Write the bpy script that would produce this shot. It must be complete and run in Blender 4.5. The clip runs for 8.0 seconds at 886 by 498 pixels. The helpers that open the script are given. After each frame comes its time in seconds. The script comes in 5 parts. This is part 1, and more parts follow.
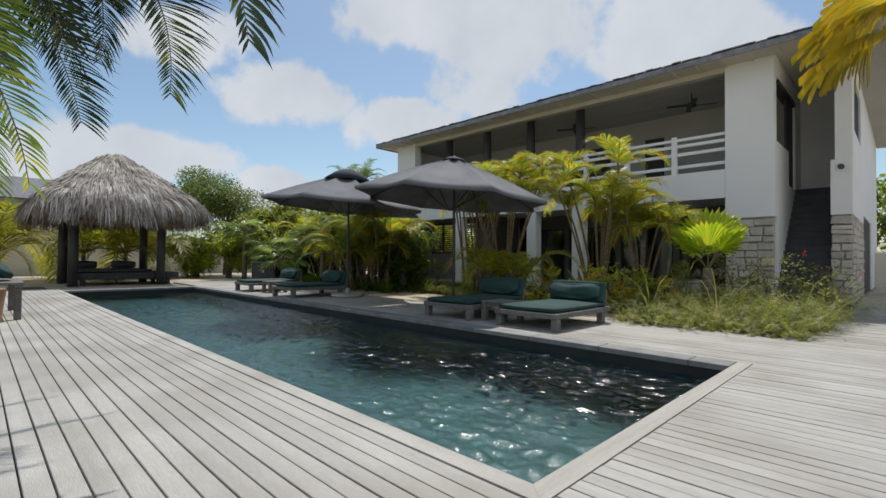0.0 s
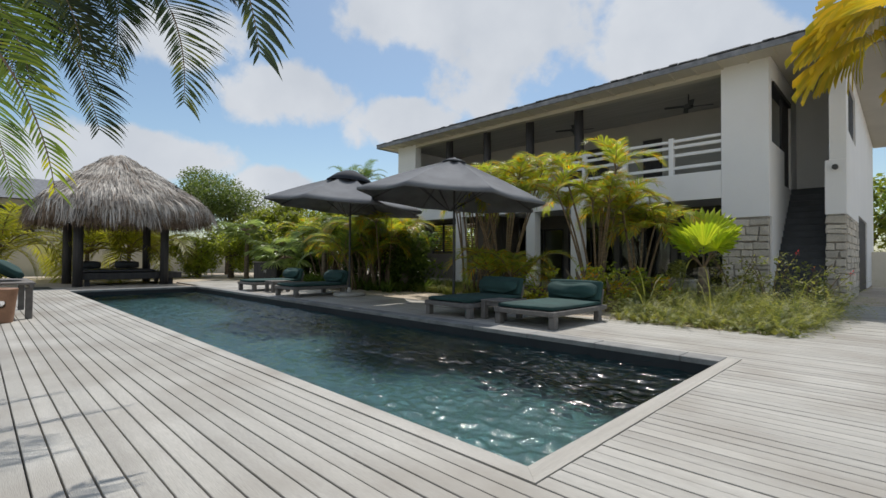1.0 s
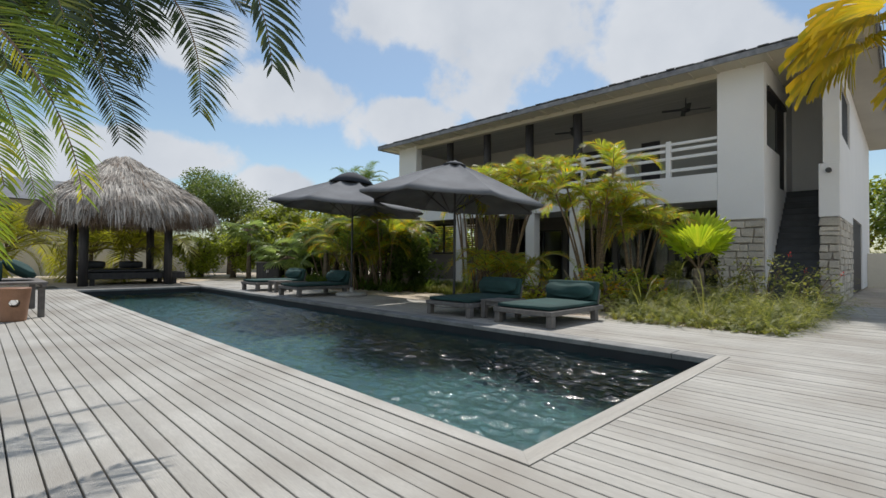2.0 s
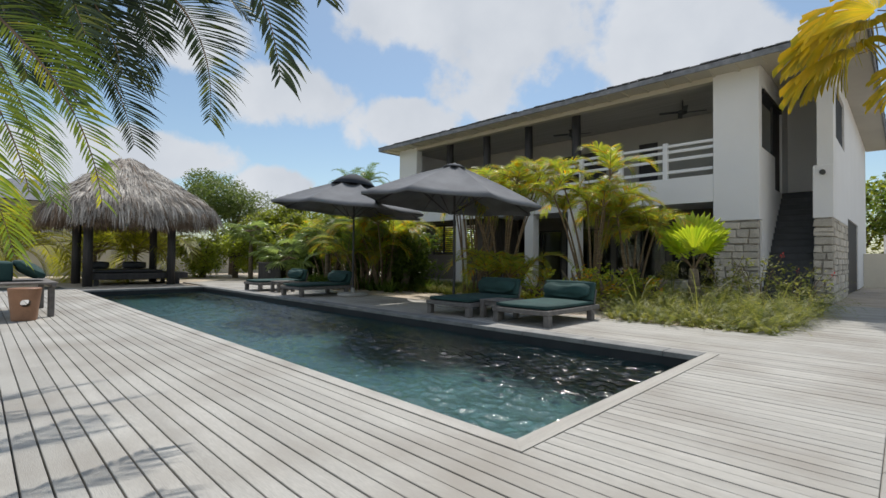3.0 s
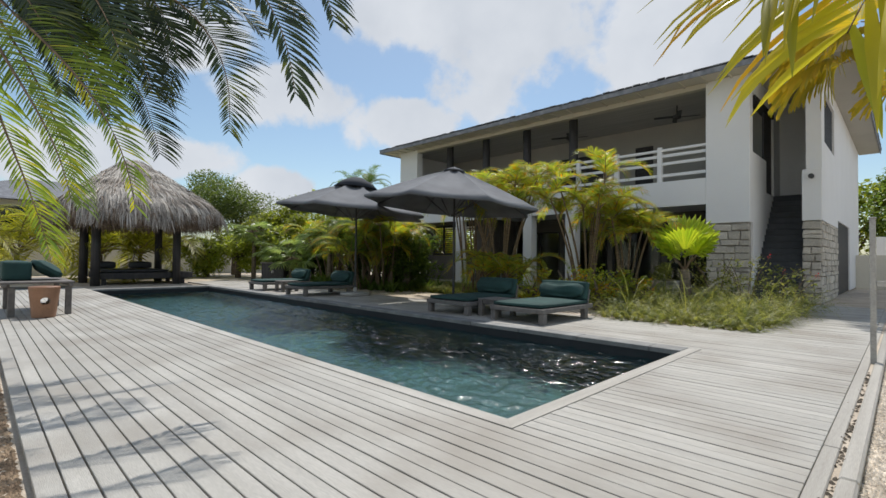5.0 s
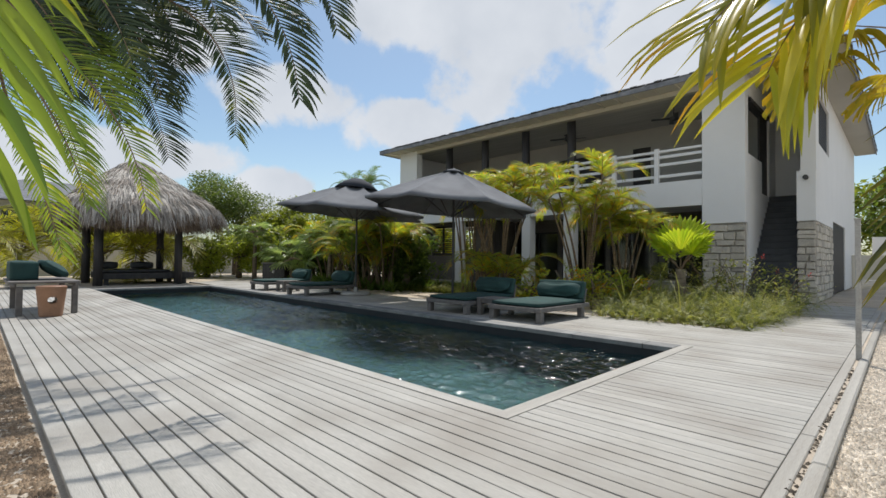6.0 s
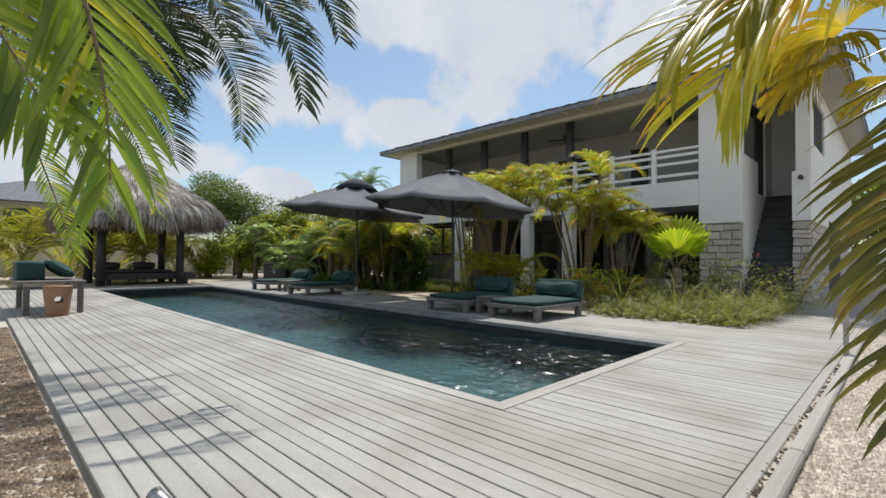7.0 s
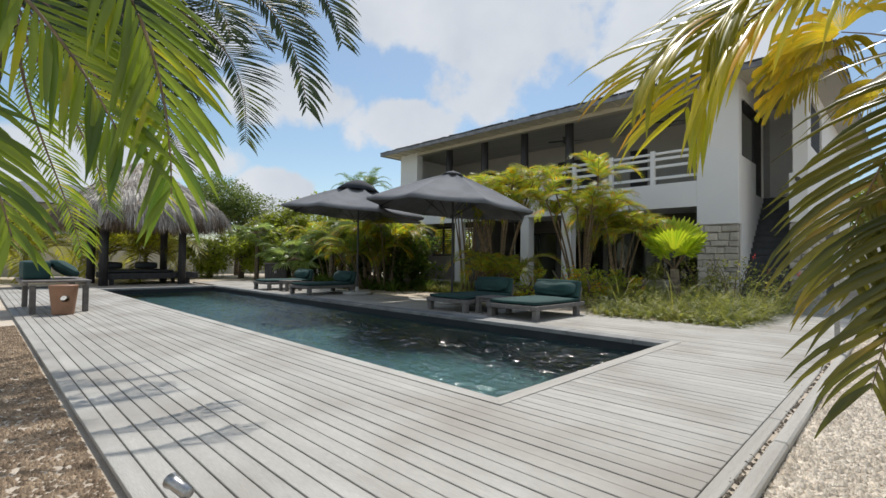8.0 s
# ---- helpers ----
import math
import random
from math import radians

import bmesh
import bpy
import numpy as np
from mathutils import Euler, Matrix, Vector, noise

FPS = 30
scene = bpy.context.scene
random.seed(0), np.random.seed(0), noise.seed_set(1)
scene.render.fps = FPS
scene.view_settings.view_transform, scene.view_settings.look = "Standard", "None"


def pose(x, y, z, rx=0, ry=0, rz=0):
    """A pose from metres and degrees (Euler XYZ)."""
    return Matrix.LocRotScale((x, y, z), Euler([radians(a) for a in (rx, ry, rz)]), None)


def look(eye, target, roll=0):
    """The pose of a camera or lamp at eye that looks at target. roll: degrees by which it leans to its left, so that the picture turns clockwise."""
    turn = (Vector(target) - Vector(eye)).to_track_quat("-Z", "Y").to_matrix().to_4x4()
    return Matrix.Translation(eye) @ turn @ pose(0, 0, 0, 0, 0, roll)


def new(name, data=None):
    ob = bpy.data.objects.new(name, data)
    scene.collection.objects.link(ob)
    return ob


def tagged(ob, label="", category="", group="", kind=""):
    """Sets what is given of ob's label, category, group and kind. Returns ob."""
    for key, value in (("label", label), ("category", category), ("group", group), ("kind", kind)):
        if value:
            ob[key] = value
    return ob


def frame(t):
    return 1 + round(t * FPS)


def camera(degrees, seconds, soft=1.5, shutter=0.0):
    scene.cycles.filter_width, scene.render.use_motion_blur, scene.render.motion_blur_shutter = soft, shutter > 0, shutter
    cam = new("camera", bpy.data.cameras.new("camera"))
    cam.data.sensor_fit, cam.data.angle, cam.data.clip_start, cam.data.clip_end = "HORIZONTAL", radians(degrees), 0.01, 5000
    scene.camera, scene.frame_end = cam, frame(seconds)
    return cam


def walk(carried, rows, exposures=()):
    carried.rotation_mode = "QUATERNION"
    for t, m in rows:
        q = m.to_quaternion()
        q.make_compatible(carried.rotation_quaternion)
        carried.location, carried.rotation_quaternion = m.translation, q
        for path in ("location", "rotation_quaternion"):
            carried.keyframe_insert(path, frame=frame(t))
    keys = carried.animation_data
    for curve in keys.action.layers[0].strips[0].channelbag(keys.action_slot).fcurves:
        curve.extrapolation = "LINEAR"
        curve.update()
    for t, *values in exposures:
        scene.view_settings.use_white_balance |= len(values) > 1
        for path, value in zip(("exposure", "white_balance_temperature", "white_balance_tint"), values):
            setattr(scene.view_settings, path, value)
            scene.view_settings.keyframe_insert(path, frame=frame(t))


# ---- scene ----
cam = camera(87.1, 8.0, soft=1.5)
PATH = [
    (0, (1.213, -1.819, 1.028), (-0.195, -0.399, 1.067), 0.5),
    (0.5, (1.276, -1.889, 1.032), (-0.132, -0.47, 1.069), 0.5),
    (1, (1.339, -1.954, 1.033), (-0.069, -0.535, 1.07), 0.4),
    (1.5, (1.409, -2.041, 1.038), (0.001, -0.621, 1.076), 0.5),
    (3, (1.623, -2.25, 1.055), (0.214, -0.832, 1.094), 0.5),
    (3.5, (1.691, -2.317, 1.058), (0.281, -0.899, 1.098), 0.5),
    (4, (1.755, -2.377, 1.056), (0.345, -0.959, 1.097), 0.5),
    (4.5, (1.818, -2.446, 1.056), (0.408, -1.028, 1.097), 0.6),
    (6, (1.998, -2.626, 1.05), (0.59, -1.206, 1.093), 0.6),
    (6.5, (2.055, -2.669, 1.044), (0.646, -1.25, 1.087), 0.6),
    (7, (2.111, -2.723, 1.038), (0.703, -1.303, 1.082), 0.5),
    (7.5, (2.156, -2.765, 1.034), (0.748, -1.346, 1.081), 0.6),
    (8, (2.198, -2.805, 1.036), (0.789, -1.386, 1.082), 0.6),
]
walk(cam, [(t, look(eye, target, roll)) for t, eye, target, roll in PATH], [(0, 0.08), (1.5, 0.10), (3.5, 0.14), (4.5, 0.16), (6.5, 0.20), (8, 0.18)])

# ---- light ----
SHADOW = Vector((0.31, -0.42))            # how far a shadow runs for one metre of height
SUN_EL = math.atan2(1, SHADOW.length)
TO_SUN = Vector((-SHADOW.x, -SHADOW.y, 1)).normalized()


def build_world():
    w = bpy.data.worlds.new("sky")
    scene.world = w
    w.use_nodes = True
    nt = w.node_tree
    N, L = nt.nodes, nt.links
    out = N["World Output"]
    bg = N["Background"]
    sky = N.new("ShaderNodeTexSky")
    sky.sky_type = 'NISHITA'
    sky.sun_disc = False
    sky.sun_elevation = SUN_EL
    sky.sun_rotation = math.atan2(TO_SUN.x, TO_SUN.y)
    sky.air_density, sky.dust_density, sky.ozone_density = 1.0, 0.9, 1.2
    tc = N.new("ShaderNodeTexCoord")
    # broken fair-weather cloud: soft banks, torn by noise
    tear = N.new("ShaderNodeTexNoise")
    tear.inputs["Scale"].default_value, tear.inputs["Detail"].default_value = 4.2, 12.0
    tear.inputs["Roughness"].default_value = 0.58
    L.new(tc.outputs["Generated"], tear.inputs["Vector"])
    total = None
    for d, size in CLOUDS:
        sub = N.new("ShaderNodeVectorMath")
        sub.operation = 'SUBTRACT'
        L.new(tc.outputs["Generated"], sub.inputs[0])
        sub.inputs[1].default_value = d
        squash = N.new("ShaderNodeVectorMath")
        squash.operation = 'MULTIPLY'
        L.new(sub.outputs[0], squash.inputs[0])
        squash.inputs[1].default_value = (1 / size[0], 1 / size[0], 1 / size[1])
        ln = N.new("ShaderNodeVectorMath")
        ln.operation = 'LENGTH'
        L.new(squash.outputs[0], ln.inputs[0])
        near = N.new("ShaderNodeMath")
        near.operation = 'SUBTRACT'
        near.use_clamp = True
        near.inputs[0].default_value = 1.0
        L.new(ln.outputs["Value"], near.inputs[1])
        if total is None:
            total = near
        else:
            mx = N.new("ShaderNodeMath")
            mx.operation = 'MAXIMUM'
            L.new(total.outputs[0], mx.inputs[0])
            L.new(near.outputs[0], mx.inputs[1])
            total = mx
    add = N.new("ShaderNodeMath")
    add.operation = 'MULTIPLY_ADD'
    L.new(tear.outputs["Fac"], add.inputs[0])
    add.inputs[1].default_value = 1.7
    L.new(total.outputs[0], add.inputs[2])
    ramp = N.new("ShaderNodeValToRGB")
    ramp.color_ramp.interpolation = 'EASE'
    ramp.color_ramp.elements[0].position, ramp.color_ramp.elements[1].position = 0.0, 1.0
    ramp.color_ramp.elements[0].color, ramp.color_ramp.elements[1].color = (0.0,) * 3 + (1,), (1,) * 3 + (1,)
    veil = N.new("ShaderNodeMapRange")
    veil.inputs[1].default_value, veil.inputs[2].default_value = 1.21, 1.40
    veil.inputs[3].default_value, veil.inputs[4].default_value = 0.0, 1.0
    L.new(add.outputs[0], veil.inputs[0])
    L.new(veil.outputs[0], ramp.inputs[0])
    body = N.new("ShaderNodeTexNoise")
    body.inputs["Scale"].default_value, body.inputs["Detail"].default_value = 7.0, 6.0
    L.new(tc.outputs["Generated"], body.inputs["Vector"])
    white = N.new("ShaderNodeMix")
    white.data_type = 'RGBA'
    white.inputs[6].default_value, white.inputs[7].default_value = CLOUD_DARK, CLOUD_LIGHT
    L.new(body.outputs["Fac"], white.inputs[0])
    mix = N.new("ShaderNodeMix")
    mix.data_type = 'RGBA'
    L.new(ramp.outputs[0], mix.inputs[0])
    haze = N.new("ShaderNodeMix")
    haze.data_type, haze.blend_type = 'RGBA', 'MULTIPLY'
    haze.inputs[0].default_value, haze.inputs[7].default_value = 1.0, SKY_TINT
    L.new(sky.outputs[0], haze.inputs[6])
    L.new(haze.outputs[2], mix.inputs[6])
    L.new(white.outputs[2], mix.inputs[7])
    L.new(mix.outputs[2], bg.inputs["Color"])
    bg.inputs["Strength"].default_value = 0.128
    L.new(bg.outputs[0], out.inputs["Surface"])


SKY_TINT = (0.84, 0.89, 0.86, 1)
CLOUD_DARK, CLOUD_LIGHT = (3.5, 3.85, 4.4, 1), (5.7, 5.9, 6.2, 1)
CLOUDS = [
    ((-0.514, 0.741, 0.432), (0.44, 0.235)), ((-0.325, 0.858, 0.397), (0.35, 0.235)), ((-0.672, 0.578, 0.463), (0.23, 0.14)),
    ((-0.740, 0.614, 0.270), (0.20, 0.10)), ((-0.856, 0.407, 0.315), (0.27, 0.10)), ((-0.892, 0.249, 0.377), (0.20, 0.11)),
    ((-0.967, 0.191, 0.171), (0.26, 0.09)), ((-0.984, 0.086, 0.154), (0.24, 0.08)), ((-0.899, 0.417, 0.125), (0.13, 0.08)),
    # unseen banks; those behind the camera are added to brighten the house front
    ((0.6, 0.7, 0.4), (0.6, 0.3)), ((0.2, -0.9, 0.4), (1.1, 0.5)), ((-0.7, -0.6, 0.35), (0.6, 0.3)), ((0.8, -0.4, 0.45), (0.9, 0.5)), ((0.3, -0.5, 0.8), (0.7, 0.5)),
]
build_world()
sun_data = bpy.data.lights.new("sun", 'SUN')
sun_data.energy, sun_data.angle, sun_data.color = 3.5, radians(0.53), (1.0, 0.955, 0.895)
sun = new("sun", sun_data)
sun.matrix_world = look((-20, 20, 40), Vector((-20, 20, 40)) - TO_SUN)


# ---- materials ----
def surface(name, light, dark, scale=3.0, grain=40.0, rough=0.7, bump=0.15, metal=0.0, stretch=(1, 1, 1), vary=0.0, island=False, spec=0.5, grain_mix=0.35, contrast=0.3, stain=None):
    """Two colours by a coarse noise, darkened and roughened by a fine one; vary shifts the value from piece to piece."""
    m = bpy.data.materials.new(name)
    m.use_nodes = True
    N, L = m.node_tree.nodes, m.node_tree.links
    p = N["Principled BSDF"]
    tc = N.new("ShaderNodeTexCoord")
    mp = N.new("ShaderNodeMapping")
    mp.inputs["Scale"].default_value = stretch
    L.new(tc.outputs["Object"], mp.inputs["Vector"])
    src = mp.outputs[0]
    if vary and not island:
        info = N.new("ShaderNodeObjectInfo")
        shift = N.new("ShaderNodeVectorMath")
        shift.operation = 'MULTIPLY_ADD'
        L.new(info.outputs["Random"], shift.inputs[0])
        shift.inputs[1].default_value = (37.0, 19.0, 53.0)
        L.new(mp.outputs[0], shift.inputs[2])
        src = shift.outputs[0]
        rnd = info.outputs["Random"]
    elif vary:
        geo = N.new("ShaderNodeNewGeometry")
        rnd = geo.outputs["Random Per Island"]
    a = N.new("ShaderNodeTexNoise")
    a.inputs["Scale"].default_value, a.inputs["Detail"].default_value = scale, 4.0
    b = N.new("ShaderNodeTexNoise")
    b.inputs["Scale"].default_value, b.inputs["Detail"].default_value = grain, 5.0
    L.new(src, a.inputs["Vector"])
    L.new(src, b.inputs["Vector"])
    r = N.new("ShaderNodeValToRGB")
    r.color_ramp.elements[0].position, r.color_ramp.elements[1].position = 0.5 - contrast / 2, 0.5 + contrast / 2
    r.color_ramp.elements[0].color, r.color_ramp.elements[1].color = (*dark, 1), (*light, 1)
    L.new(a.outputs["Fac"], r.inputs[0])
    g = N.new("ShaderNodeMix")
    g.data_type, g.blend_type = 'RGBA', 'OVERLAY'
    g.inputs[0].default_value = grain_mix
    L.new(r.outputs[0], g.inputs[6])
    L.new(b.outputs["Fac"], g.inputs[7])
    colour = g.outputs[2]
    if vary:
        hsv = N.new("ShaderNodeHueSaturation")
        mr = N.new("ShaderNodeMapRange")
        mr.inputs[3].default_value, mr.inputs[4].default_value = 1 - vary, 1 + vary
        L.new(rnd, mr.inputs[0])
        L.new(mr.outputs[0], hsv.inputs["Value"])
        L.new(colour, hsv.inputs["Color"])
        colour = hsv.outputs[0]
    L.new(colour, p.inputs["Base Color"])
    rr = N.new("ShaderNodeMapRange")
    rr.inputs[3].default_value, rr.inputs[4].default_value = max(0.02, rough - 0.12), min(1, rough + 0.12)
    L.new(b.outputs["Fac"], rr.inputs[0])
    L.new(rr.outputs[0], p.inputs["Roughness"])
    p.inputs["Metallic"].default_value = metal
    p.inputs["Specular IOR Level"].default_value = spec
    if stain:
        st = N.new("ShaderNodeTexNoise")
        st.inputs["Scale"].default_value, st.inputs["Detail"].default_value = 0.9, 6.0
        L.new(tc.outputs["Object"], st.inputs["Vector"])
        sr = N.new("ShaderNodeMapRange")
        sr.inputs[1].default_value, sr.inputs[2].default_value, sr.inputs[4].default_value = 0.44, 0.66, 0.85
        L.new(st.outputs["Fac"], sr.inputs[0])
        sm = N.new("ShaderNodeMix")
        sm.data_type = 'RGBA'
        L.new(sr.outputs[0], sm.inputs[0])
        L.new(colour, sm.inputs[6])
        sm.inputs[7].default_value = (*stain, 1)
        L.new(sm.outputs[2], p.inputs["Base Color"])
    if bump:
        bp = N.new("ShaderNodeBump")
        bp.inputs["Strength"].default_value, bp.inputs["Distance"].default_value = bump, 0.01
        L.new(b.outputs["Fac"], bp.inputs["Height"])
        L.new(bp.outputs[0], p.inputs["Normal"])
    return m


def leafy(name, light, dark, glow=0.45, rough=0.42, warm=None):
    """A leaf: gloss on top, light shining through, its colour changing from leaf to leaf."""
    m = bpy.data.materials.new(name)
    m.use_nodes = True
    N, L = m.node_tree.nodes, m.node_tree.links
    p = N["Principled BSDF"]
    geo = N.new("ShaderNodeNewGeometry")
    info = N.new("ShaderNodeObjectInfo")
    tc = N.new("ShaderNodeTexCoord")
    nz = N.new("ShaderNodeTexNoise")
    nz.inputs["Scale"].default_value = 3.0
    L.new(tc.outputs["Object"], nz.inputs["Vector"])
    s = N.new("ShaderNodeMath")
    s.operation = 'MULTIPLY_ADD'
    L.new(geo.outputs["Random Per Island"], s.inputs[0])
    s.inputs[1].default_value = 0.5
    L.new(nz.outputs["Fac"], s.inputs[2])
    r = N.new("ShaderNodeValToRGB")
    r.color_ramp.elements[0].position, r.color_ramp.elements[1].position = 0.4, 1.0
    r.color_ramp.elements[0].color, r.color_ramp.elements[1].color = (*dark, 1), (*light, 1)
    if warm:
        e = r.color_ramp.elements.new(0.93)
        e.color = (*light, 1)
        r.color_ramp.elements[-1].color = (*warm, 1)
    L.new(s.outputs[0], r.inputs[0])
    hsv = N.new("ShaderNodeHueSaturation")
    mr = N.new("ShaderNodeMapRange")
    mr.inputs[3].default_value, mr.inputs[4].default_value = 0.75, 1.25
    L.new(info.outputs["Random"], mr.inputs[0])
    L.new(mr.outputs[0], hsv.inputs["Value"])
    L.new(r.outputs[0], hsv.inputs["Color"])
    L.new(hsv.outputs[0], p.inputs["Base Color"])
    p.inputs["Roughness"].default_value = rough
    t = N.new("ShaderNodeBsdfTranslucent")
    bright = N.new("ShaderNodeHueSaturation")
    bright.inputs["Value"].default_value, bright.inputs["Saturation"].default_value = 1.5, 1.1
    L.new(hsv.outputs[0], bright.inputs["Color"])
    L.new(bright.outputs[0], t.inputs["Color"])
    mx = N.new("ShaderNodeMixShader")
    mx.inputs[0].default_value = glow
    L.new(p.outputs[0], mx.inputs[1])
    L.new(t.outputs[0], mx.inputs[2])
    L.new(mx.outputs[0], N["Material Output"].inputs["Surface"])
    return m


def water_material():
    m = bpy.data.materials.new("pool_water")
    m.use_nodes = True
    N, L = m.node_tree.nodes, m.node_tree.links
    p = N["Principled BSDF"]
    p.inputs["Base Color"].default_value = (0.32, 0.88, 0.92, 1)
    p.inputs["Specular IOR Level"].default_value = 0.25
    p.inputs["Roughness"].default_value = 0.09
    p.inputs["IOR"].default_value = 1.33
    p.inputs["Transmission Weight"].default_value = 1.0
    tc = N.new("ShaderNodeTexCoord")
    prev = None
    for scale, strength, dist in ((24.0, 0.5, 0.012), (70.0, 0.5, 0.006)):
        nz = N.new("ShaderNodeTexNoise")
        nz.inputs["Scale"].default_value, nz.inputs["Detail"].default_value = scale, 1.0
        nz.inputs["Distortion"].default_value = 0.6
        L.new(tc.outputs["Object"], nz.inputs["Vector"])
        bp = N.new("ShaderNodeBump")
        bp.inputs["Strength"].default_value, bp.inputs["Distance"].default_value = strength, dist
        L.new(nz.outputs["Fac"], bp.inputs["Height"])
        if prev:
            L.new(prev.outputs[0], bp.inputs["Normal"])
        prev = bp
    L.new(prev.outputs[0], p.inputs["Normal"])
    return m


def glass_material():
    m = bpy.data.materials.new("window_glass")
    m.use_nodes = True
    p = m.node_tree.nodes["Principled BSDF"]
    p.inputs["Base Color"].default_value = (0.75, 0.82, 0.82, 1)
    p.inputs["Roughness"].default_value = 0.03
    p.inputs["Transmission Weight"].default_value = 1.0
    p.inputs["IOR"].default_value = 1.45
    return m


DECK = surface("weathered_deck_wood", (0.455, 0.44, 0.40), (0.325, 0.31, 0.28), 1.6, 55, 0.62, 0.3, stretch=(0.35, 5, 5), vary=0.09, contrast=0.6, grain_mix=0.4, stain=(0.27, 0.245, 0.21))
DECK_ACROSS = surface("weathered_border_wood", (0.42, 0.40, 0.36), (0.31, 0.29, 0.255), 2.5, 60, 0.8, 0.25, stretch=(6, 0.25, 6), vary=0.1, contrast=0.5)
SAND = surface("pale_sand", (0.55, 0.48, 0.39), (0.42, 0.35, 0.27), 1.2, 90, 0.95, 0.6)
GRAVEL = surface("pale_gravel", (0.72, 0.64, 0.53), (0.53, 0.46, 0.37), 9.0, 60, 0.95, 0.5, vary=0.3, island=True)
LITTER = surface("dry_leaf_litter", (0.36, 0.27, 0.18), (0.20, 0.14, 0.09), 8.0, 60, 0.95, 0.6, vary=0.35, island=True)
DEBRIS = surface("dark_leaf_debris", (0.17, 0.14, 0.10), (0.06, 0.05, 0.04), 8.0, 60, 0.95, 0.6, vary=0.4, island=True)
# teal lining; its light and dark mottle imitates caustics and ripple shading
POOL = surface("pool_lining_caustics", (0.0015, 0.032, 0.038), (0.0005, 0.006, 0.009), 5.0, 30, 0.6, 0.1, contrast=0.3)
POOL_BAND = surface("dark_pool_band", (0.022, 0.025, 0.028), (0.013, 0.015, 0.018), 2.5, 40, 0.55, 0.15)
STONE_EDGE = surface("grey_stone_edge", (0.26, 0.26, 0.25), (0.17, 0.17, 0.165), 3.0, 50, 0.7, 0.2, vary=0.1)
WATER = water_material()
GLASS = glass_material()
WHITE = surface("white_wall_paint", (0.81, 0.815, 0.82), (0.74, 0.745, 0.75), 0.9, 25, 0.75, 0.08, contrast=0.7, grain_mix=0.08)
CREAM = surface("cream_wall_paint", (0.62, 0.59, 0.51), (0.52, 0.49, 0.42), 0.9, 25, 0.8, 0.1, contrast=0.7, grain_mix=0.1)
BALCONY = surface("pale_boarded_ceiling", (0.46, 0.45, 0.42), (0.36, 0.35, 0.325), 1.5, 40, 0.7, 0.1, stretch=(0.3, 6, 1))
# wall brown deepened to hold the shade of the ground-floor rooms
SHADE_WALL = surface("shade_brown_wall", (0.17, 0.155, 0.14), (0.11, 0.10, 0.09), 1.5, 40, 0.7, 0.1, stretch=(0.3, 6, 1))
# cream paint with shade mixed in, for gable soffit and balcony back wall
SHADE_CREAM = surface("shaded_cream_paint", (0.42, 0.41, 0.37), (0.34, 0.33, 0.30), 0.9, 25, 0.8, 0.1, contrast=0.7, grain_mix=0.1)
DARKWOOD = surface("dark_stained_wood", (0.045, 0.042, 0.042), (0.025, 0.024, 0.026), 4, 50, 0.6, 0.2, stretch=(4, 4, 0.4))
SLATE = surface("dark_slate", (0.045, 0.05, 0.058), (0.028, 0.032, 0.038), 4, 40, 0.6, 0.2, vary=0.15)
SHINGLE = surface("grey_wood_shingle", (0.22, 0.23, 0.25), (0.08, 0.085, 0.10), 5, 40, 0.65, 0.3, vary=0.45, island=True, contrast=0.5)
STONE = surface("pale_field_stone", (0.58, 0.54, 0.47), (0.40, 0.37, 0.32), 4, 30, 0.9, 0.5, vary=0.2, contrast=0.5)
MORTAR = surface("recessed_mortar", (0.40, 0.37, 0.33), (0.28, 0.26, 0.23), 5, 40, 0.95, 0.4)
GREYWOOD = surface("grey_weathered_teak", (0.20, 0.185, 0.17), (0.11, 0.10, 0.095), 3, 50, 0.8, 0.25, stretch=(3, 3, 3), contrast=0.5)
CUSHION = surface("dark_green_canvas", (0.024, 0.070, 0.064), (0.015, 0.045, 0.042), 3, 220, 0.9, 0.2, grain_mix=0.25)
CANVAS = surface("charcoal_canvas", (0.155, 0.165, 0.18), (0.115, 0.122, 0.135), 2, 260, 0.85, 0.12, grain_mix=0.2)
CAP = surface("navy_canvas", (0.035, 0.042, 0.055), (0.022, 0.027, 0.037), 3, 200, 0.9, 0.15)
POLE = surface("dark_umbrella_pole", (0.04, 0.04, 0.042), (0.025, 0.025, 0.027), 4, 60, 0.45, 0.05)
CONCRETE = surface("pale_concrete", (0.42, 0.41, 0.38), (0.30, 0.29, 0.27), 4, 60, 0.9, 0.3)
THATCH = surface("grey_palm_thatch", (0.56, 0.525, 0.475), (0.26, 0.22, 0.185), 1.6, 30, 0.95, 0.3, vary=0.5, island=True, contrast=0.45)
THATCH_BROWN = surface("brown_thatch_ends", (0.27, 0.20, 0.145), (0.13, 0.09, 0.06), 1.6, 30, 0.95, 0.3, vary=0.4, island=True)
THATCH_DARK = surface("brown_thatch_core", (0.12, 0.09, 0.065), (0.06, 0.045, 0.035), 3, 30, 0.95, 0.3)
BARK = surface("palm_bark", (0.20, 0.16, 0.11), (0.10, 0.08, 0.055), 4, 30, 0.9, 0.4, stretch=(1, 1, 6))
CANE = surface("areca_cane", (0.24, 0.17, 0.10), (0.11, 0.075, 0.045), 4, 30, 0.7, 0.2, stretch=(1, 1, 8))
TERRA = surface("orange_brown_ceramic", (0.34, 0.18, 0.105), (0.24, 0.12, 0.065), 3, 60, 0.5, 0.1)
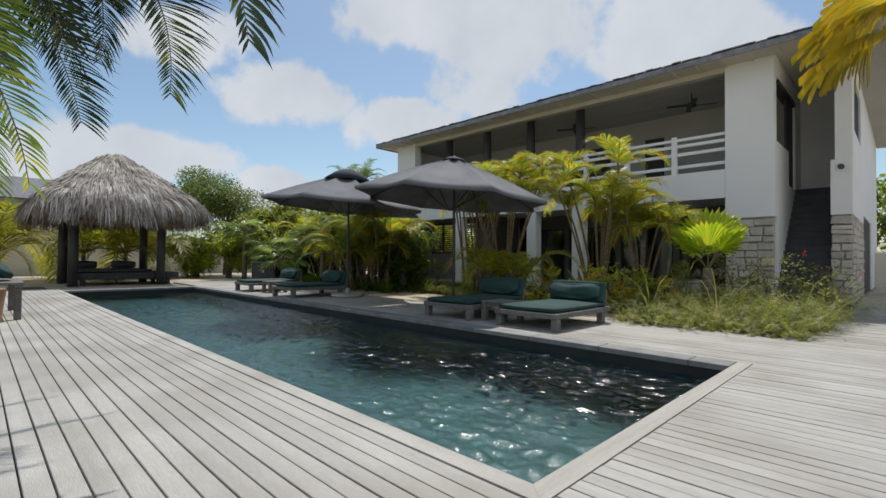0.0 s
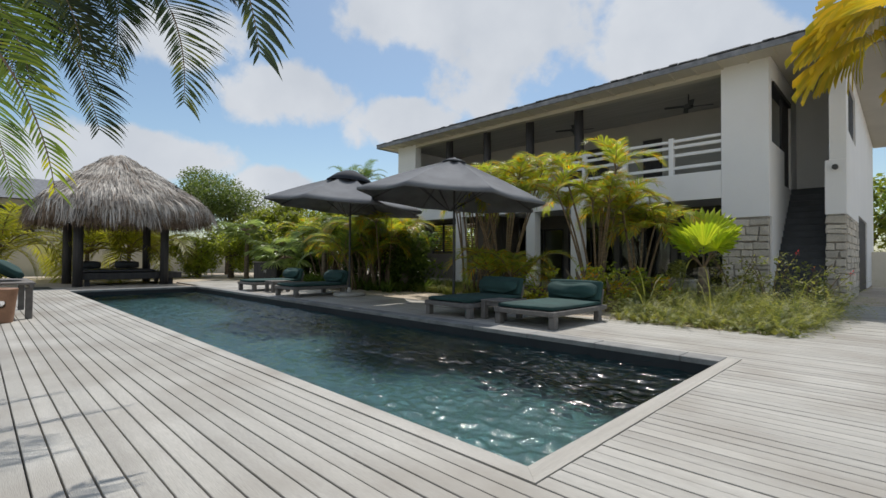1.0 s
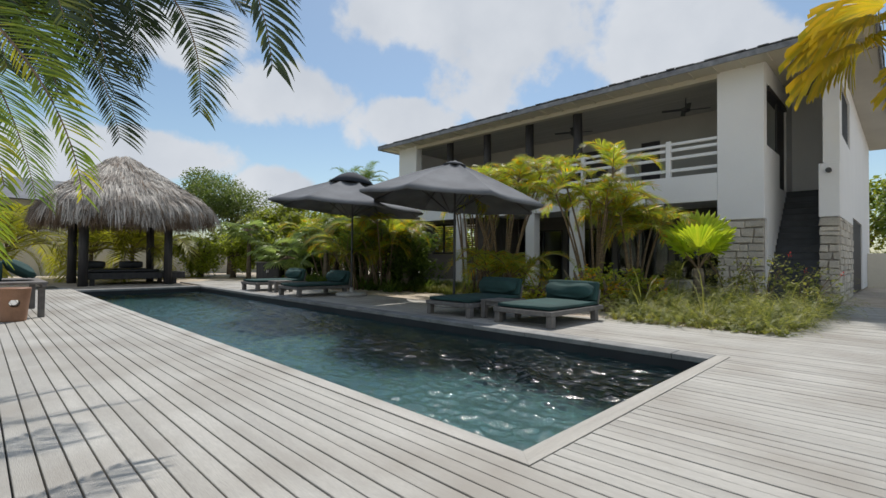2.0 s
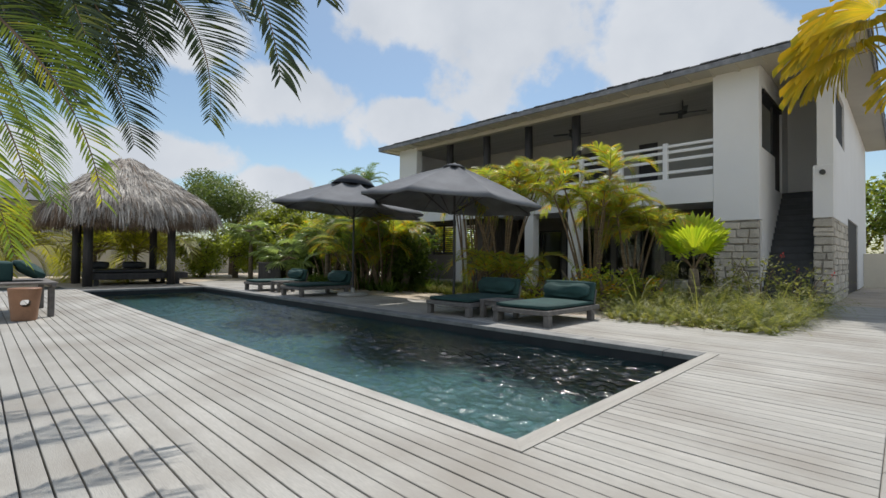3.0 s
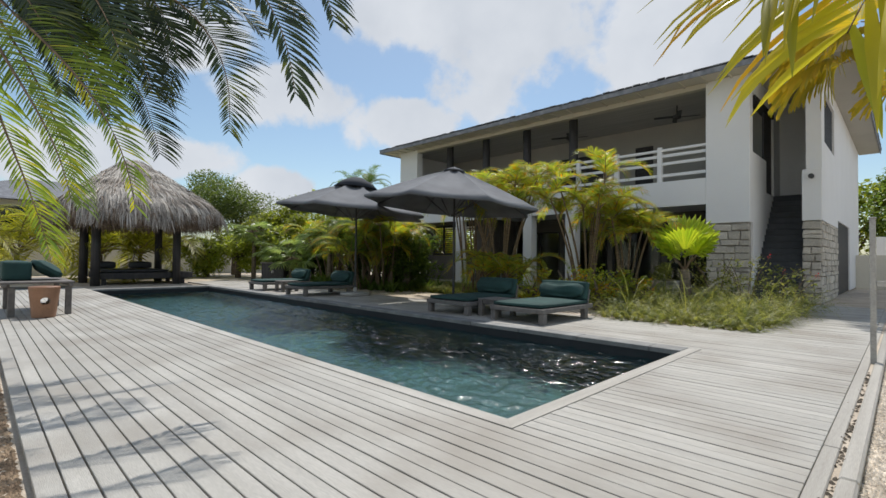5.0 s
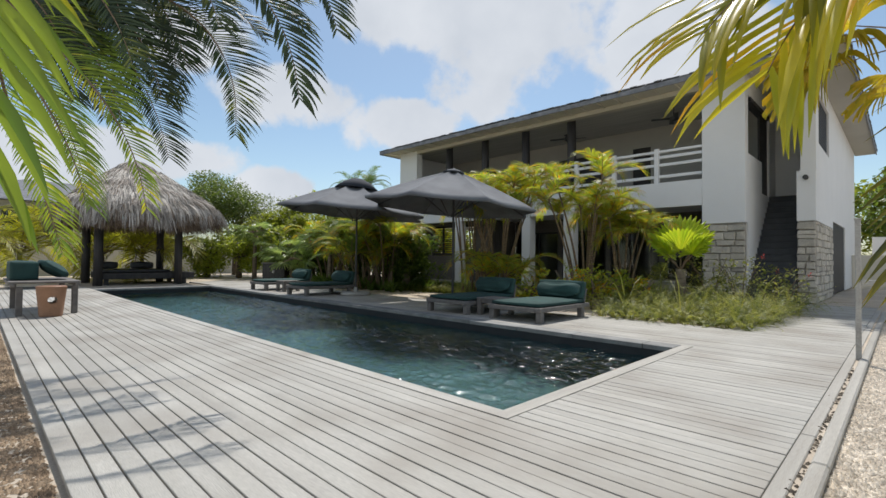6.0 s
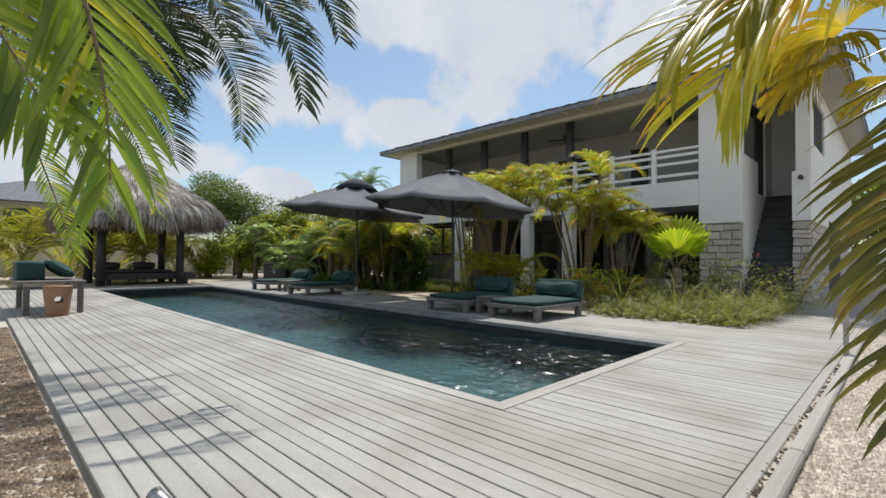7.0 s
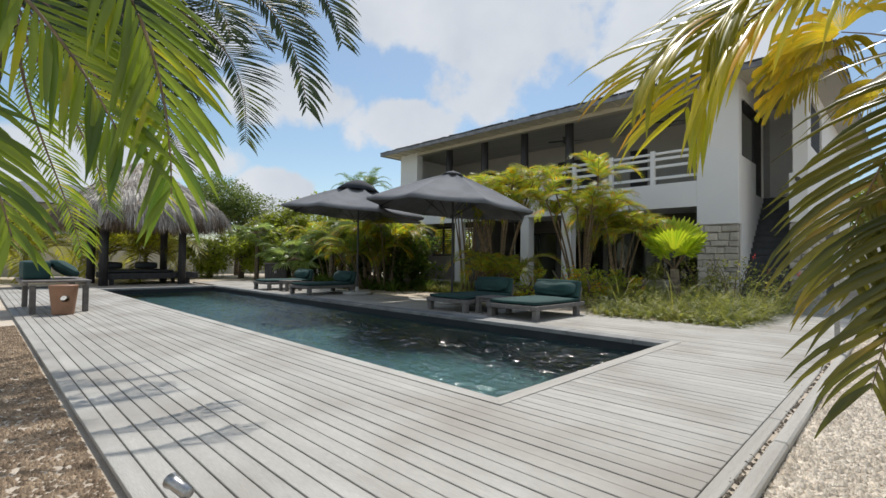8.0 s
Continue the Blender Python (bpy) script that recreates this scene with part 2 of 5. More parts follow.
STEEL = surface("brushed_steel", (0.55, 0.54, 0.52), (0.40, 0.39, 0.38), 5, 90, 0.35, 0.05, metal=1.0)
FAN = surface("dark_fan_metal", (0.05, 0.05, 0.05), (0.03, 0.03, 0.03), 5, 60, 0.5, 0.05)
RED = leafy("red_flower_petal", (0.6, 0.06, 0.05), (0.35, 0.03, 0.03), 0.4)
L_ARECA = leafy("areca_leaf", (0.42, 0.43, 0.07), (0.15, 0.22, 0.04), 0.6, 0.32, (0.55, 0.28, 0.03))
L_GREEN = leafy("green_palm_leaf", (0.17, 0.24, 0.05), (0.055, 0.105, 0.026), 0.5, 0.33)
# feather leaf in shade: darkness against the sky is put into the colour
L_SHADE = leafy("shaded_feather_leaf", (0.042, 0.066, 0.022), (0.013, 0.027, 0.015), 0.24, 0.5, (0.13, 0.15, 0.03))
L_DEEP = leafy("deep_green_leaf", (0.17, 0.23, 0.045), (0.06, 0.105, 0.025), 0.5)
L_YELLOW = leafy("yellow_palm_leaf", (0.60, 0.49, 0.08), (0.38, 0.37, 0.06), 0.58, 0.4)
L_OLIVE = leafy("olive_palm_leaf", (0.38, 0.36, 0.05), (0.14, 0.175, 0.035), 0.55, 0.4)
L_NEAR = leafy("yellow_green_palm_leaf", (0.38, 0.38, 0.045), (0.14, 0.20, 0.03), 0.5, 0.32, (0.44, 0.33, 0.05))
L_LIME = leafy("lime_palm_leaf", (0.28, 0.35, 0.05), (0.09, 0.15, 0.03), 0.55, 0.32, (0.44, 0.42, 0.05))
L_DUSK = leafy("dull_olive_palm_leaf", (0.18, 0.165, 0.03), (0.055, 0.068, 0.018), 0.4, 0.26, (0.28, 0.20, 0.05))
L_OCHRE = leafy("ochre_palm_leaf", (0.50, 0.42, 0.05), (0.26, 0.27, 0.035), 0.5, 0.28, (0.55, 0.34, 0.05))
L_FAN = leafy("bright_fan_leaf", (0.50, 0.55, 0.075), (0.28, 0.40, 0.05), 0.6, 0.4)
L_SILVER = leafy("pale_fan_leaf", (0.30, 0.36, 0.12), (0.11, 0.17, 0.05), 0.5, 0.3)
L_TREE = leafy("dark_tree_leaf", (0.15, 0.19, 0.045), (0.045, 0.075, 0.022), 0.4)
L_GRASS = leafy("fern_grass", (0.28, 0.285, 0.075), (0.08, 0.11, 0.034), 0.46, 0.5, (0.36, 0.34, 0.09))
L_BUSH = leafy("bush_leaf", (0.33, 0.36, 0.06), (0.12, 0.16, 0.03), 0.55)


# ---- building helpers ----
def thing(name, at, label, category, group="", kind="", turn=0.0):
    ob = new(name)
    ob.empty_display_size = 0.2
    ob.matrix_basis = pose(*at, 0, 0, turn)
    return tagged(ob, label, category, group, kind)


def finish(name, bm, material, smooth=False):
    me = bpy.data.meshes.new(name)
    bm.normal_update()
    bm.to_mesh(me)
    bm.free()
    for mt in (material if isinstance(material, (list, tuple)) else [material]):
        me.materials.append(mt)
    if smooth:
        me.polygons.foreach_set("use_smooth", [True] * len(me.polygons))
    return me


def part(name, bm, material, parent=None, label="", smooth=False, kind="", at=None):
    """One mesh object under a thing or part; a mesh in world metres keeps its place."""
    me = bm if isinstance(bm, bpy.types.Mesh) else finish(name, bm, material, smooth)
    ob = new(name, me)
    if parent:
        ob.parent = parent
    if at is not None:
        ob.matrix_basis = at
    return tagged(ob, label, "", "", kind)


def world_part(name, bm, material, parent, label="", smooth=False, kind=""):
    """As part(), for a mesh whose vertices are in world metres under a thing that stands elsewhere."""
    ob = part(name, bm, material, parent, label, smooth, kind)
    origin = parent.matrix_basis
    if parent.parent:
        origin = parent.parent.matrix_basis @ parent.matrix_parent_inverse @ origin
    ob.matrix_parent_inverse = origin.inverted()
    return ob


def structure(name, bm, material, label="", smooth=False, category=""):
    return tagged(part(name, bm, material, None, label, smooth), label, category, "", "structure")


def box(bm, x0, x1, y0, y1, z0, z1, bevel=0.0):
    v = [bm.verts.new((x, y, z)) for x in (x0, x1) for y in (y0, y1) for z in (z0, z1)]
    fs = [bm.faces.new([v[i] for i in q]) for q in ((0, 1, 3, 2), (4, 6, 7, 5), (0, 4, 5, 1), (2, 3, 7, 6), (0, 2, 6, 4), (1, 5, 7, 3))]
    if bevel:
        bmesh.ops.bevel(bm, geom=list({e for f in fs for e in f.edges}), offset=bevel, segments=2 if bevel > 0.02 else 1, affect='EDGES', profile=0.7)
    return bm


def boxed(*a, **k):
    return box(bmesh.new(), *a, **k)


def tube(bm, points, radii, sides=8, cap=True):
    """A round tube along points."""
    rings = []
    for i, p in enumerate(points):
        p = Vector(p)
        d = (Vector(points[min(i + 1, len(points) - 1)]) - Vector(points[max(i - 1, 0)])).normalized()
        a = d.orthogonal().normalized() if abs(d.z) < 0.9 else Vector((1, 0, 0)) - d * d.x
        a.normalize()
        b = d.cross(a)
        rings.append([bm.verts.new(p + radii[i] * (math.cos(q) * a + math.sin(q) * b)) for q in (2 * math.pi * k / sides for k in range(sides))])
    for r, s in zip(rings, rings[1:]):
        for k in range(sides):
            bm.faces.new((r[k], r[(k + 1) % sides], s[(k + 1) % sides], s[k]))
    if cap:
        bm.faces.new(rings[0][::-1])
        bm.faces.new(rings[-1])
    return bm


def lathe(bm, profile, sides=24):
    """A turned body from (radius, height) pairs."""
    rings = [[bm.verts.new((r * math.cos(2 * math.pi * k / sides), r * math.sin(2 * math.pi * k / sides), z)) for k in range(sides)] for r, z in profile]
    for r, s in zip(rings, rings[1:]):
        for k in range(sides):
            bm.faces.new((r[k], r[(k + 1) % sides], s[(k + 1) % sides], s[k]))
    bm.faces.new(rings[0][::-1])
    bm.faces.new(rings[-1])
    return bm


def cushion(bm, x0, x1, y0, y1, z0, z1, puff=0.03, cuts=6):
    """A soft slab with round edges and a swollen face."""
    start = len(bm.verts)
    box(bm, x0, x1, y0, y1, z0, z1)
    bm.verts.ensure_lookup_table()
    vs = bm.verts[start:]
    es = list({e for v in vs for e in v.link_edges})
    bmesh.ops.subdivide_edges(bm, edges=es, cuts=cuts, use_grid_fill=True)
    bm.verts.ensure_lookup_table()
    c = Vector(((x0 + x1) / 2, (y0 + y1) / 2, (z0 + z1) / 2))
    h = Vector(((x1 - x0) / 2, (y1 - y0) / 2, (z1 - z0) / 2))
    for v in bm.verts[start:]:
        n = Vector(((v.co.x - c.x) / h.x, (v.co.y - c.y) / h.y, (v.co.z - c.z) / h.z))
        sx, sy, sz = (1 - n.x ** 4), (1 - n.y ** 4), (1 - n.z ** 4)
        v.co.x += puff * n.x * (sy * sz - 0.6)
        v.co.y += puff * n.y * (sx * sz - 0.6)
        v.co.z += puff * n.z * (sx * sy - 0.6) + 0.006 * noise.noise(v.co * 5)
    return bm


# ---- leaves ----
def frond_mesh(name, length, pairs, leaf, width, lift, droop, seed, material, stem, hang=0.35, sweep=50, start=0.14):
    """A feather leaf that runs out along +x from its foot, arching over, with folded leaflets on both sides."""
    rnd = random.Random(seed)
    bm = bmesh.new()
    steps = 22
    pts, tans, p = [], [], Vector((0, 0, 0))
    for i in range(steps + 1):
        s = i / steps
        a = radians(lift) - radians(droop) * s ** 1.4
        side = 0.10 * math.sin(s * 2.2 + seed)
        d = Vector((math.cos(a), side * s, math.sin(a))).normalized()
        pts.append(p.copy())
        tans.append(d)
        p = p + d * (length / steps)
    tube(bm, pts, [0.012 * length ** 0.5 * (1 - 0.85 * i / steps) + 0.0015 for i in range(steps + 1)], 5, False)
    stem_faces = len(bm.faces)
    for k in range(pairs):
        s = start + (1 - start) * (k + 0.5) / pairs
        i = min(int(s * steps), steps - 1)
        q = s * steps - i
        foot = pts[i].lerp(pts[i + 1], q)
        t = tans[i]
        up0 = Vector((0, 1, 0)).cross(t)
        up0 = -up0 if up0.z < 0 else up0
        for hand in (-1, 1):
            if rnd.random() < 0.04:
                continue
            profile = math.sin(math.pi * min(1, 0.22 + 0.78 * s) ** 0.9) ** 0.6 if s < 0.97 else 0.35
            ln = leaf * (0.35 + 0.65 * max(0, profile)) * rnd.uniform(0.88, 1.08)
            ang = radians(sweep * (1 - 0.55 * s) + rnd.uniform(-6, 6))
            side = Vector((0, hand, 0)) - t * t.y * hand
            side.normalize()
            d = (t * math.cos(ang) + side * math.sin(ang) + up0 * rnd.uniform(0.05, 0.3)).normalized()
            w = width * rnd.uniform(0.8, 1.15) * (1 - 0.5 * s * s)
            prev = None
            pos = foot.copy()
            n = 4
            for j in range(n + 1):
                f = j / n
                ww = w * (0.45 + 1.4 * f if f < 0.35 else 1.0 - 0.97 * ((f - 0.35) / 0.65) ** 1.5)
                across = d.cross(up0).normalized()
                top = across.cross(d).normalized()
                ring = [bm.verts.new(pos + across * ww * 0.5 - top * ww * 0.22), bm.verts.new(pos), bm.verts.new(pos - across * ww * 0.5 - top * ww * 0.22)]
                if prev:
                    bm.faces.new((prev[0], prev[1], ring[1], ring[0]))
                    bm.faces.new((prev[1], prev[2], ring[2], ring[1]))
                prev = ring
                pos = pos + d * (ln / n)
                d = (d + Vector((0, 0, -hang * (0.5 + f) * rnd.uniform(0.7, 1.3)))).normalized()
    bm.faces.ensure_lookup_table()
    for f in bm.faces[:stem_faces]:
        f.material_index = 1
    return finish(name, bm, [material, stem], True)


def arched_frond(name, ctrl, pairs, leaf, width, seed, material, stem, hang=0.3, sweep=52, start=0.12, stalk=0.02, face=(0, 0, 1), inner=1.0):
    """A feather leaf whose rib follows a curve over four control points, its leaflets drooping with their own weight; face is where its upper side turns."""
    rnd = random.Random(seed)
    bm = bmesh.new()
    face = Vector(face).normalized()
    a, b, c, d = (Vector(q) for q in ctrl)
    steps = 26
    pts, tans, sides = [], [], []
    for i in range(steps + 1):
        s = i / steps
        pts.append(a * (1 - s) ** 3 + b * 3 * s * (1 - s) ** 2 + c * 3 * s * s * (1 - s) + d * s ** 3)
        t = ((b - a) * (1 - s) ** 2 + (c - b) * 2 * s * (1 - s) + (d - c) * s * s).normalized()
        flat = t.cross(face)
        side = flat.normalized() if flat.length > 0.35 or not sides else sides[-1]
        side = (side - t * side.dot(t)).normalized()
        tans.append(t)
        sides.append(side)
    tube(bm, pts, [stalk * (1 - 0.88 * i / steps) for i in range(steps + 1)], 5, False)
    stem_faces = len(bm.faces)
    for k in range(pairs):
        s = start + (1 - start) * (k + 0.5) / pairs
        i = min(int(s * steps), steps - 1)
        foot = pts[i].lerp(pts[i + 1], s * steps - i)
        t, side = tans[i], sides[i]
        up0 = side.cross(t)
        for hand in (-1, 1):
            if rnd.random() < 0.05:
                continue
            body = min(1.0, 0.45 + 1.6 * s) * (1.0 if s < 0.7 else 1.0 - 0.5 * ((s - 0.7) / 0.3) ** 1.6)
            ln = leaf * body * rnd.uniform(0.82, 1.1) * (inner if hand > 0 else 1.0)
            ang = radians(sweep * (1 - 0.32 * s) + rnd.uniform(-5, 5))
            g = (t * math.cos(ang) + side * hand * math.sin(ang) + up0 * rnd.uniform(0.0, 0.25)).normalized()
            w = width * rnd.uniform(0.75, 1.15)
            fall = hang * rnd.uniform(0.6, 1.4)
            prev, pos, n = None, foot.copy(), 5
            for j in range(n + 1):
                f = j / n
                ww = w * (0.4 + 1.7 * f if f < 0.35 else 1.0 - 0.96 * ((f - 0.35) / 0.65) ** 1.6)
                across = g.cross(up0)
                across = across.normalized() if across.length > 0.05 else side
                top = across.cross(g).normalized()
                ring = [bm.verts.new(pos + across * ww * 0.5 - top * ww * 0.2), bm.verts.new(pos), bm.verts.new(pos - across * ww * 0.5 - top * ww * 0.2)]
                if prev:
                    bm.faces.new((prev[0], prev[1], ring[1], ring[0]))
                    bm.faces.new((prev[1], prev[2], ring[2], ring[1]))
                prev = ring
                pos = pos + g * (ln / n)
                g = (g + Vector((0, 0, -fall * (0.4 + f)))).normalized()
    bm.faces.ensure_lookup_table()
    for f in bm.faces[:stem_faces]:
        f.material_index = 1
    return finish(name, bm, [material, stem], True)


def fan_mesh(name, radius, blades, spread, seed, material, stem, stalk=0.6, hang=0.2, split=0.6):
    """A fan leaf: pleated blades joined near the hub, split at the tips, on a stalk along +x."""
    rnd = random.Random(seed)
    bm = bmesh.new()
    tube(bm, [(0, 0, 0), (stalk * 0.5, 0, 0.02), (stalk, 0, 0)], [0.014, 0.011, 0.008], 6, False)
    count = len(bm.faces)
    hub = Vector((stalk, 0, 0))
    for k in range(blades):
        a0 = radians(-spread / 2 + spread * k / blades)
        a1 = radians(-spread / 2 + spread * (k + 1) / blades)
        am = (a0 + a1) / 2
        r = radius * (0.75 + 0.25 * math.cos(am * 0.8)) * rnd.uniform(0.93, 1.05)
        fold = 0.035 * radius
        prev = None
        drop = rnd.uniform(0.6, 1.4) * hang
        for f in (0.04, 0.3, 0.45, 0.6, 0.82, 1.0):
            half = (a1 - a0) / 2 * (1.0 if f <= split else max(0.05, 1.0 - 0.95 * (f - split) / (1 - split)))
            z = 0.05 * radius * math.sin(f * 2) - drop * radius * f ** 3 + 0.10 * radius * abs(math.sin(am)) * f
            pv = []
            for q, dz in ((am - half, -fold * f), (am, fold * f), (am + half, -fold * f)):
                pv.append(bm.verts.new(hub + Vector((math.cos(q) * r * f, math.sin(q) * r * f, z + dz))))
            if prev:
                bm.faces.new((prev[0], prev[1], pv[1], pv[0]))
                bm.faces.new((prev[1], prev[2], pv[2], pv[1]))
            prev = pv
    bm.faces.ensure_lookup_table()
    for f in bm.faces[:count]:
        f.material_index = 1
    return finish(name, bm, [material, stem], False)


ARECA = [frond_mesh("frond", 1.6, 48, 0.52, 0.031, 62, 122, s, L_ARECA, CANE, 0.20, 62) for s in (1, 2, 3)]
GREENF = [frond_mesh("frond", 2.2, 46, 0.55, 0.035, 50, 105, s, L_GREEN, CANE, 0.22, 60) for s in (4, 5, 6)]
YELLOWF = [frond_mesh("frond", 2.4, 44, 0.55, 0.04, 55, 120, s, L_OLIVE, CANE, 0.2, 60) for s in (7, 8)]
FANS = [fan_mesh("fan_leaf", 0.55, 24, 215, s, L_FAN, CANE, 0.42, 0.1, 0.88) for s in (9, 10)]
DEEPF = [fan_mesh("fan_leaf", 0.5, 22, 260, s, L_SILVER, CANE, 0.5, 0.3) for s in (11, 12)]


def palm(name, at, height, fronds, meshes, label, seed, lean=(0, 0), thick=0.09, scale=1.0, low=-25, high=75, group="", bark=None):
    """A single trunk with its crown of leaves."""
    rnd = random.Random(seed)
    ob = thing(name, at, label, "palm tree", group)
    bm = bmesh.new()
    pts = [(lean[0] * (k / 8) ** 1.6, lean[1] * (k / 8) ** 1.6, height * k / 8 - (0.05 if k == 0 else 0)) for k in range(9)]
    tube(bm, pts, [thick * (1.25 - 0.45 * k / 8) * (1 + 0.06 * (k % 2)) for k in range(9)], 10)
    part("trunk", bm, bark or BARK, ob, "", True)
    for k in range(fronds):
        yaw = 137.5 * k + rnd.uniform(-15, 15)
        tilt = -(high + (low - high) * (k + 0.5) / fronds) * 0.55 + rnd.uniform(-6, 6)
        m = pose(lean[0], lean[1], height - 0.02 * k / fronds, 0, tilt + 20, yaw) @ Matrix.Scale(scale * rnd.uniform(0.85, 1.12), 4)
        part("frond", rnd.choice(meshes), None, ob, at=m)
    return ob


def clump(name, at, canes, height, label, seed, meshes, spread=0.35, per=6, scale=1.0, group=""):
    """A clump of slender canes, each with its own tuft of feather leaves."""
    rnd = random.Random(seed)
    ob = thing(name, at, label, "palm clump", group)
    for c in range(canes):
        a = 2 * math.pi * c / canes + rnd.uniform(-0.4, 0.4)
        r0, r1 = spread * rnd.uniform(0.2, 0.8), spread * rnd.uniform(1.0, 2.4)
        h = height * rnd.uniform(0.72, 1.04)
        pts = [(math.cos(a) * (r0 + (r1 - r0) * (k / 5) ** 1.5), math.sin(a) * (r0 + (r1 - r0) * (k / 5) ** 1.5), h * k / 5 - (0.05 if k == 0 else 0)) for k in range(6)]
        cane = part("cane", tube(bmesh.new(), pts, [0.034 - 0.0026 * k for k in range(6)], 7), CANE, ob, "", True)
        for k in range(per):
            yaw = 137.5 * k + rnd.uniform(-25, 25) + math.degrees(a)
            m = pose(*pts[-1], 0, rnd.uniform(-18, 34), yaw) @ Matrix.Scale(scale * rnd.uniform(0.6, 1.05), 4)
            part("frond", rnd.choice(meshes), None, cane, at=m)
    return ob


def crown_mesh(name, size, leaves, leaf, seed, material, blobs=9):
    """An uneven crown of many small leaves, in clusters with gaps between."""
    rnd = random.Random(seed)
    centres = [(Vector((rnd.uniform(-1, 1) * size[0], rnd.uniform(-1, 1) * size[1], rnd.uniform(-0.8, 1) * size[2])) * rnd.uniform(0.35, 0.9), rnd.uniform(0.25, 0.5)) for _ in range(blobs)]
    verts, faces = [], []
    for _ in range(leaves):
        c, r = rnd.choice(centres)
        d = Vector((rnd.gauss(0, 1), rnd.gauss(0, 1), rnd.gauss(0, 1))).normalized() * rnd.uniform(0.45, 1.08)
        p = c + Vector((d.x * size[0], d.y * size[1], d.z * size[2])) * r
        e = Euler((rnd.uniform(-0.9, 0.9), rnd.uniform(-0.9, 0.9), rnd.uniform(0, 6.28))).to_matrix()
        s = leaf * rnd.uniform(0.6, 1.3)
        i = len(verts)
        for q in ((-0.5, 0, 0), (0, -0.26, 0.05), (0.55, 0, -0.04), (0, 0.26, 0.05)):
            verts.append(p + e @ (Vector(q) * s))
        faces += [(i, i + 1, i + 2), (i, i + 2, i + 3)]
    me = bpy.data.meshes.new(name)
    me.from_pydata(verts, [], faces)
    me.materials.append(material)
    return me


def tree(name, at, height, size, label, seed, material=None, leaves=5000, leaf=0.16, category="tree"):
    rnd = random.Random(seed)
    ob = thing(name, at, label, category)
    bm = bmesh.new()
    tube(bm, [(0, 0, -0.1), (0.05, 0.02, height * 0.3), (0, 0.08, height * 0.62)], [0.16, 0.13, 0.08], 9)
    for k in range(7):
        a = 2.4 * k
        tip = (math.cos(a) * size[0] * 0.65, math.sin(a) * size[1] * 0.65, height * rnd.uniform(0.65, 0.95))
        tube(bm, [(0.03, 0.03, height * (0.25 + 0.04 * k)), (tip[0] * 0.5, tip[1] * 0.5, height * 0.6), tip], [0.07, 0.045, 0.012], 6)
    part("trunk", bm, BARK, ob, "", True)
    part("crown", crown_mesh("crown", size, leaves, leaf, seed, material or L_BUSH, 14), None, ob, at=pose(0, 0, height - size[2] * 0.75))
    return ob


# ---- ground, pool and deck ----
POOL_L, POOL_W = 15.76, 3.40          # the pool lies from x = -15.76 to 0, from y = 0 to 3.4
DECK_Y0, DECK_X1, PITCH = -2.30, 1.53, 0.1089


def ground_sheet():
    """One sheet to the horizon with the pool's pit cut out of it."""
    bm = bmesh.new()
    xs = [-3000, -60, -30, -POOL_L - 0.16, 0.16, 12, 40, 3000]
    ys = [-3000, -40, -12, -0.16, POOL_W + 0.16, 14, 45, 3000]
    grid = [[bm.verts.new((x, y, -0.05)) for y in ys] for x in xs]
    for i in range(7):
        for j in range(7):
            if not (i == 3 and j == 3):
                bm.faces.new((grid[i][j], grid[i + 1][j], grid[i + 1][j + 1], grid[i][j + 1]))
    return bm


structure("ground", ground_sheet(), SAND, "pale coral sand and fine gravel of the garden", category="ground")

pool = thing("swimming_pool", (-POOL_L / 2, POOL_W / 2, -1.5), "long rectangular pool with dark teal lining", "pool", kind="structure")
world_part("pool_floor", boxed(-POOL_L - 0.15, 0.15, -0.15, POOL_W + 0.15, -1.7, -1.5), POOL, pool)
for nm, b in (("pool_wall", (-POOL_L, 0, -0.15, 0.0)), ("pool_wall", (-POOL_L, 0, POOL_W, POOL_W + 0.15)), ("pool_wall", (-POOL_L - 0.15, -POOL_L, -0.15, POOL_W + 0.15)), ("pool_wall", (0, 0.15, -0.15, POOL_W + 0.15))):
    world_part(nm, boxed(*b, -1.498, -0.30), POOL, pool)
    world_part("pool_band", boxed(*b, -0.30, -0.052), POOL_BAND, pool, "dark waterline band")

WATER_Z = -0.17
bm = bmesh.new()
nx, ny = 640, 138


def swell(x, y):
    return 0.015 * noise.noise((x * 2.2 + 0.8 * y, y * 3.4 - 0.6 * x, 1.0)) + 0.019 * noise.noise((x * 5.6 + 1.7 * y, y * 7.2 - 1.1 * x, 5.0)) + 0.020 * noise.noise((x * 11 + 2.2 * y, y * 14 - 2.2 * x, 9.0))


xs = [-POOL_L + POOL_L * i / nx for i in range(nx + 1)]
ys = [POOL_W * j / ny for j in range(ny + 1)]
grid = [[bm.verts.new((x, y, WATER_Z + swell(x, y))) for y in ys] for x in xs]
for i in range(nx):
    for j in range(ny):
        bm.faces.new((grid[i][j], grid[i + 1][j], grid[i + 1][j + 1], grid[i][j + 1]))
water = structure("water", bm, WATER, "rippled clear teal pool water", True, "water")
water.visible_shadow = False

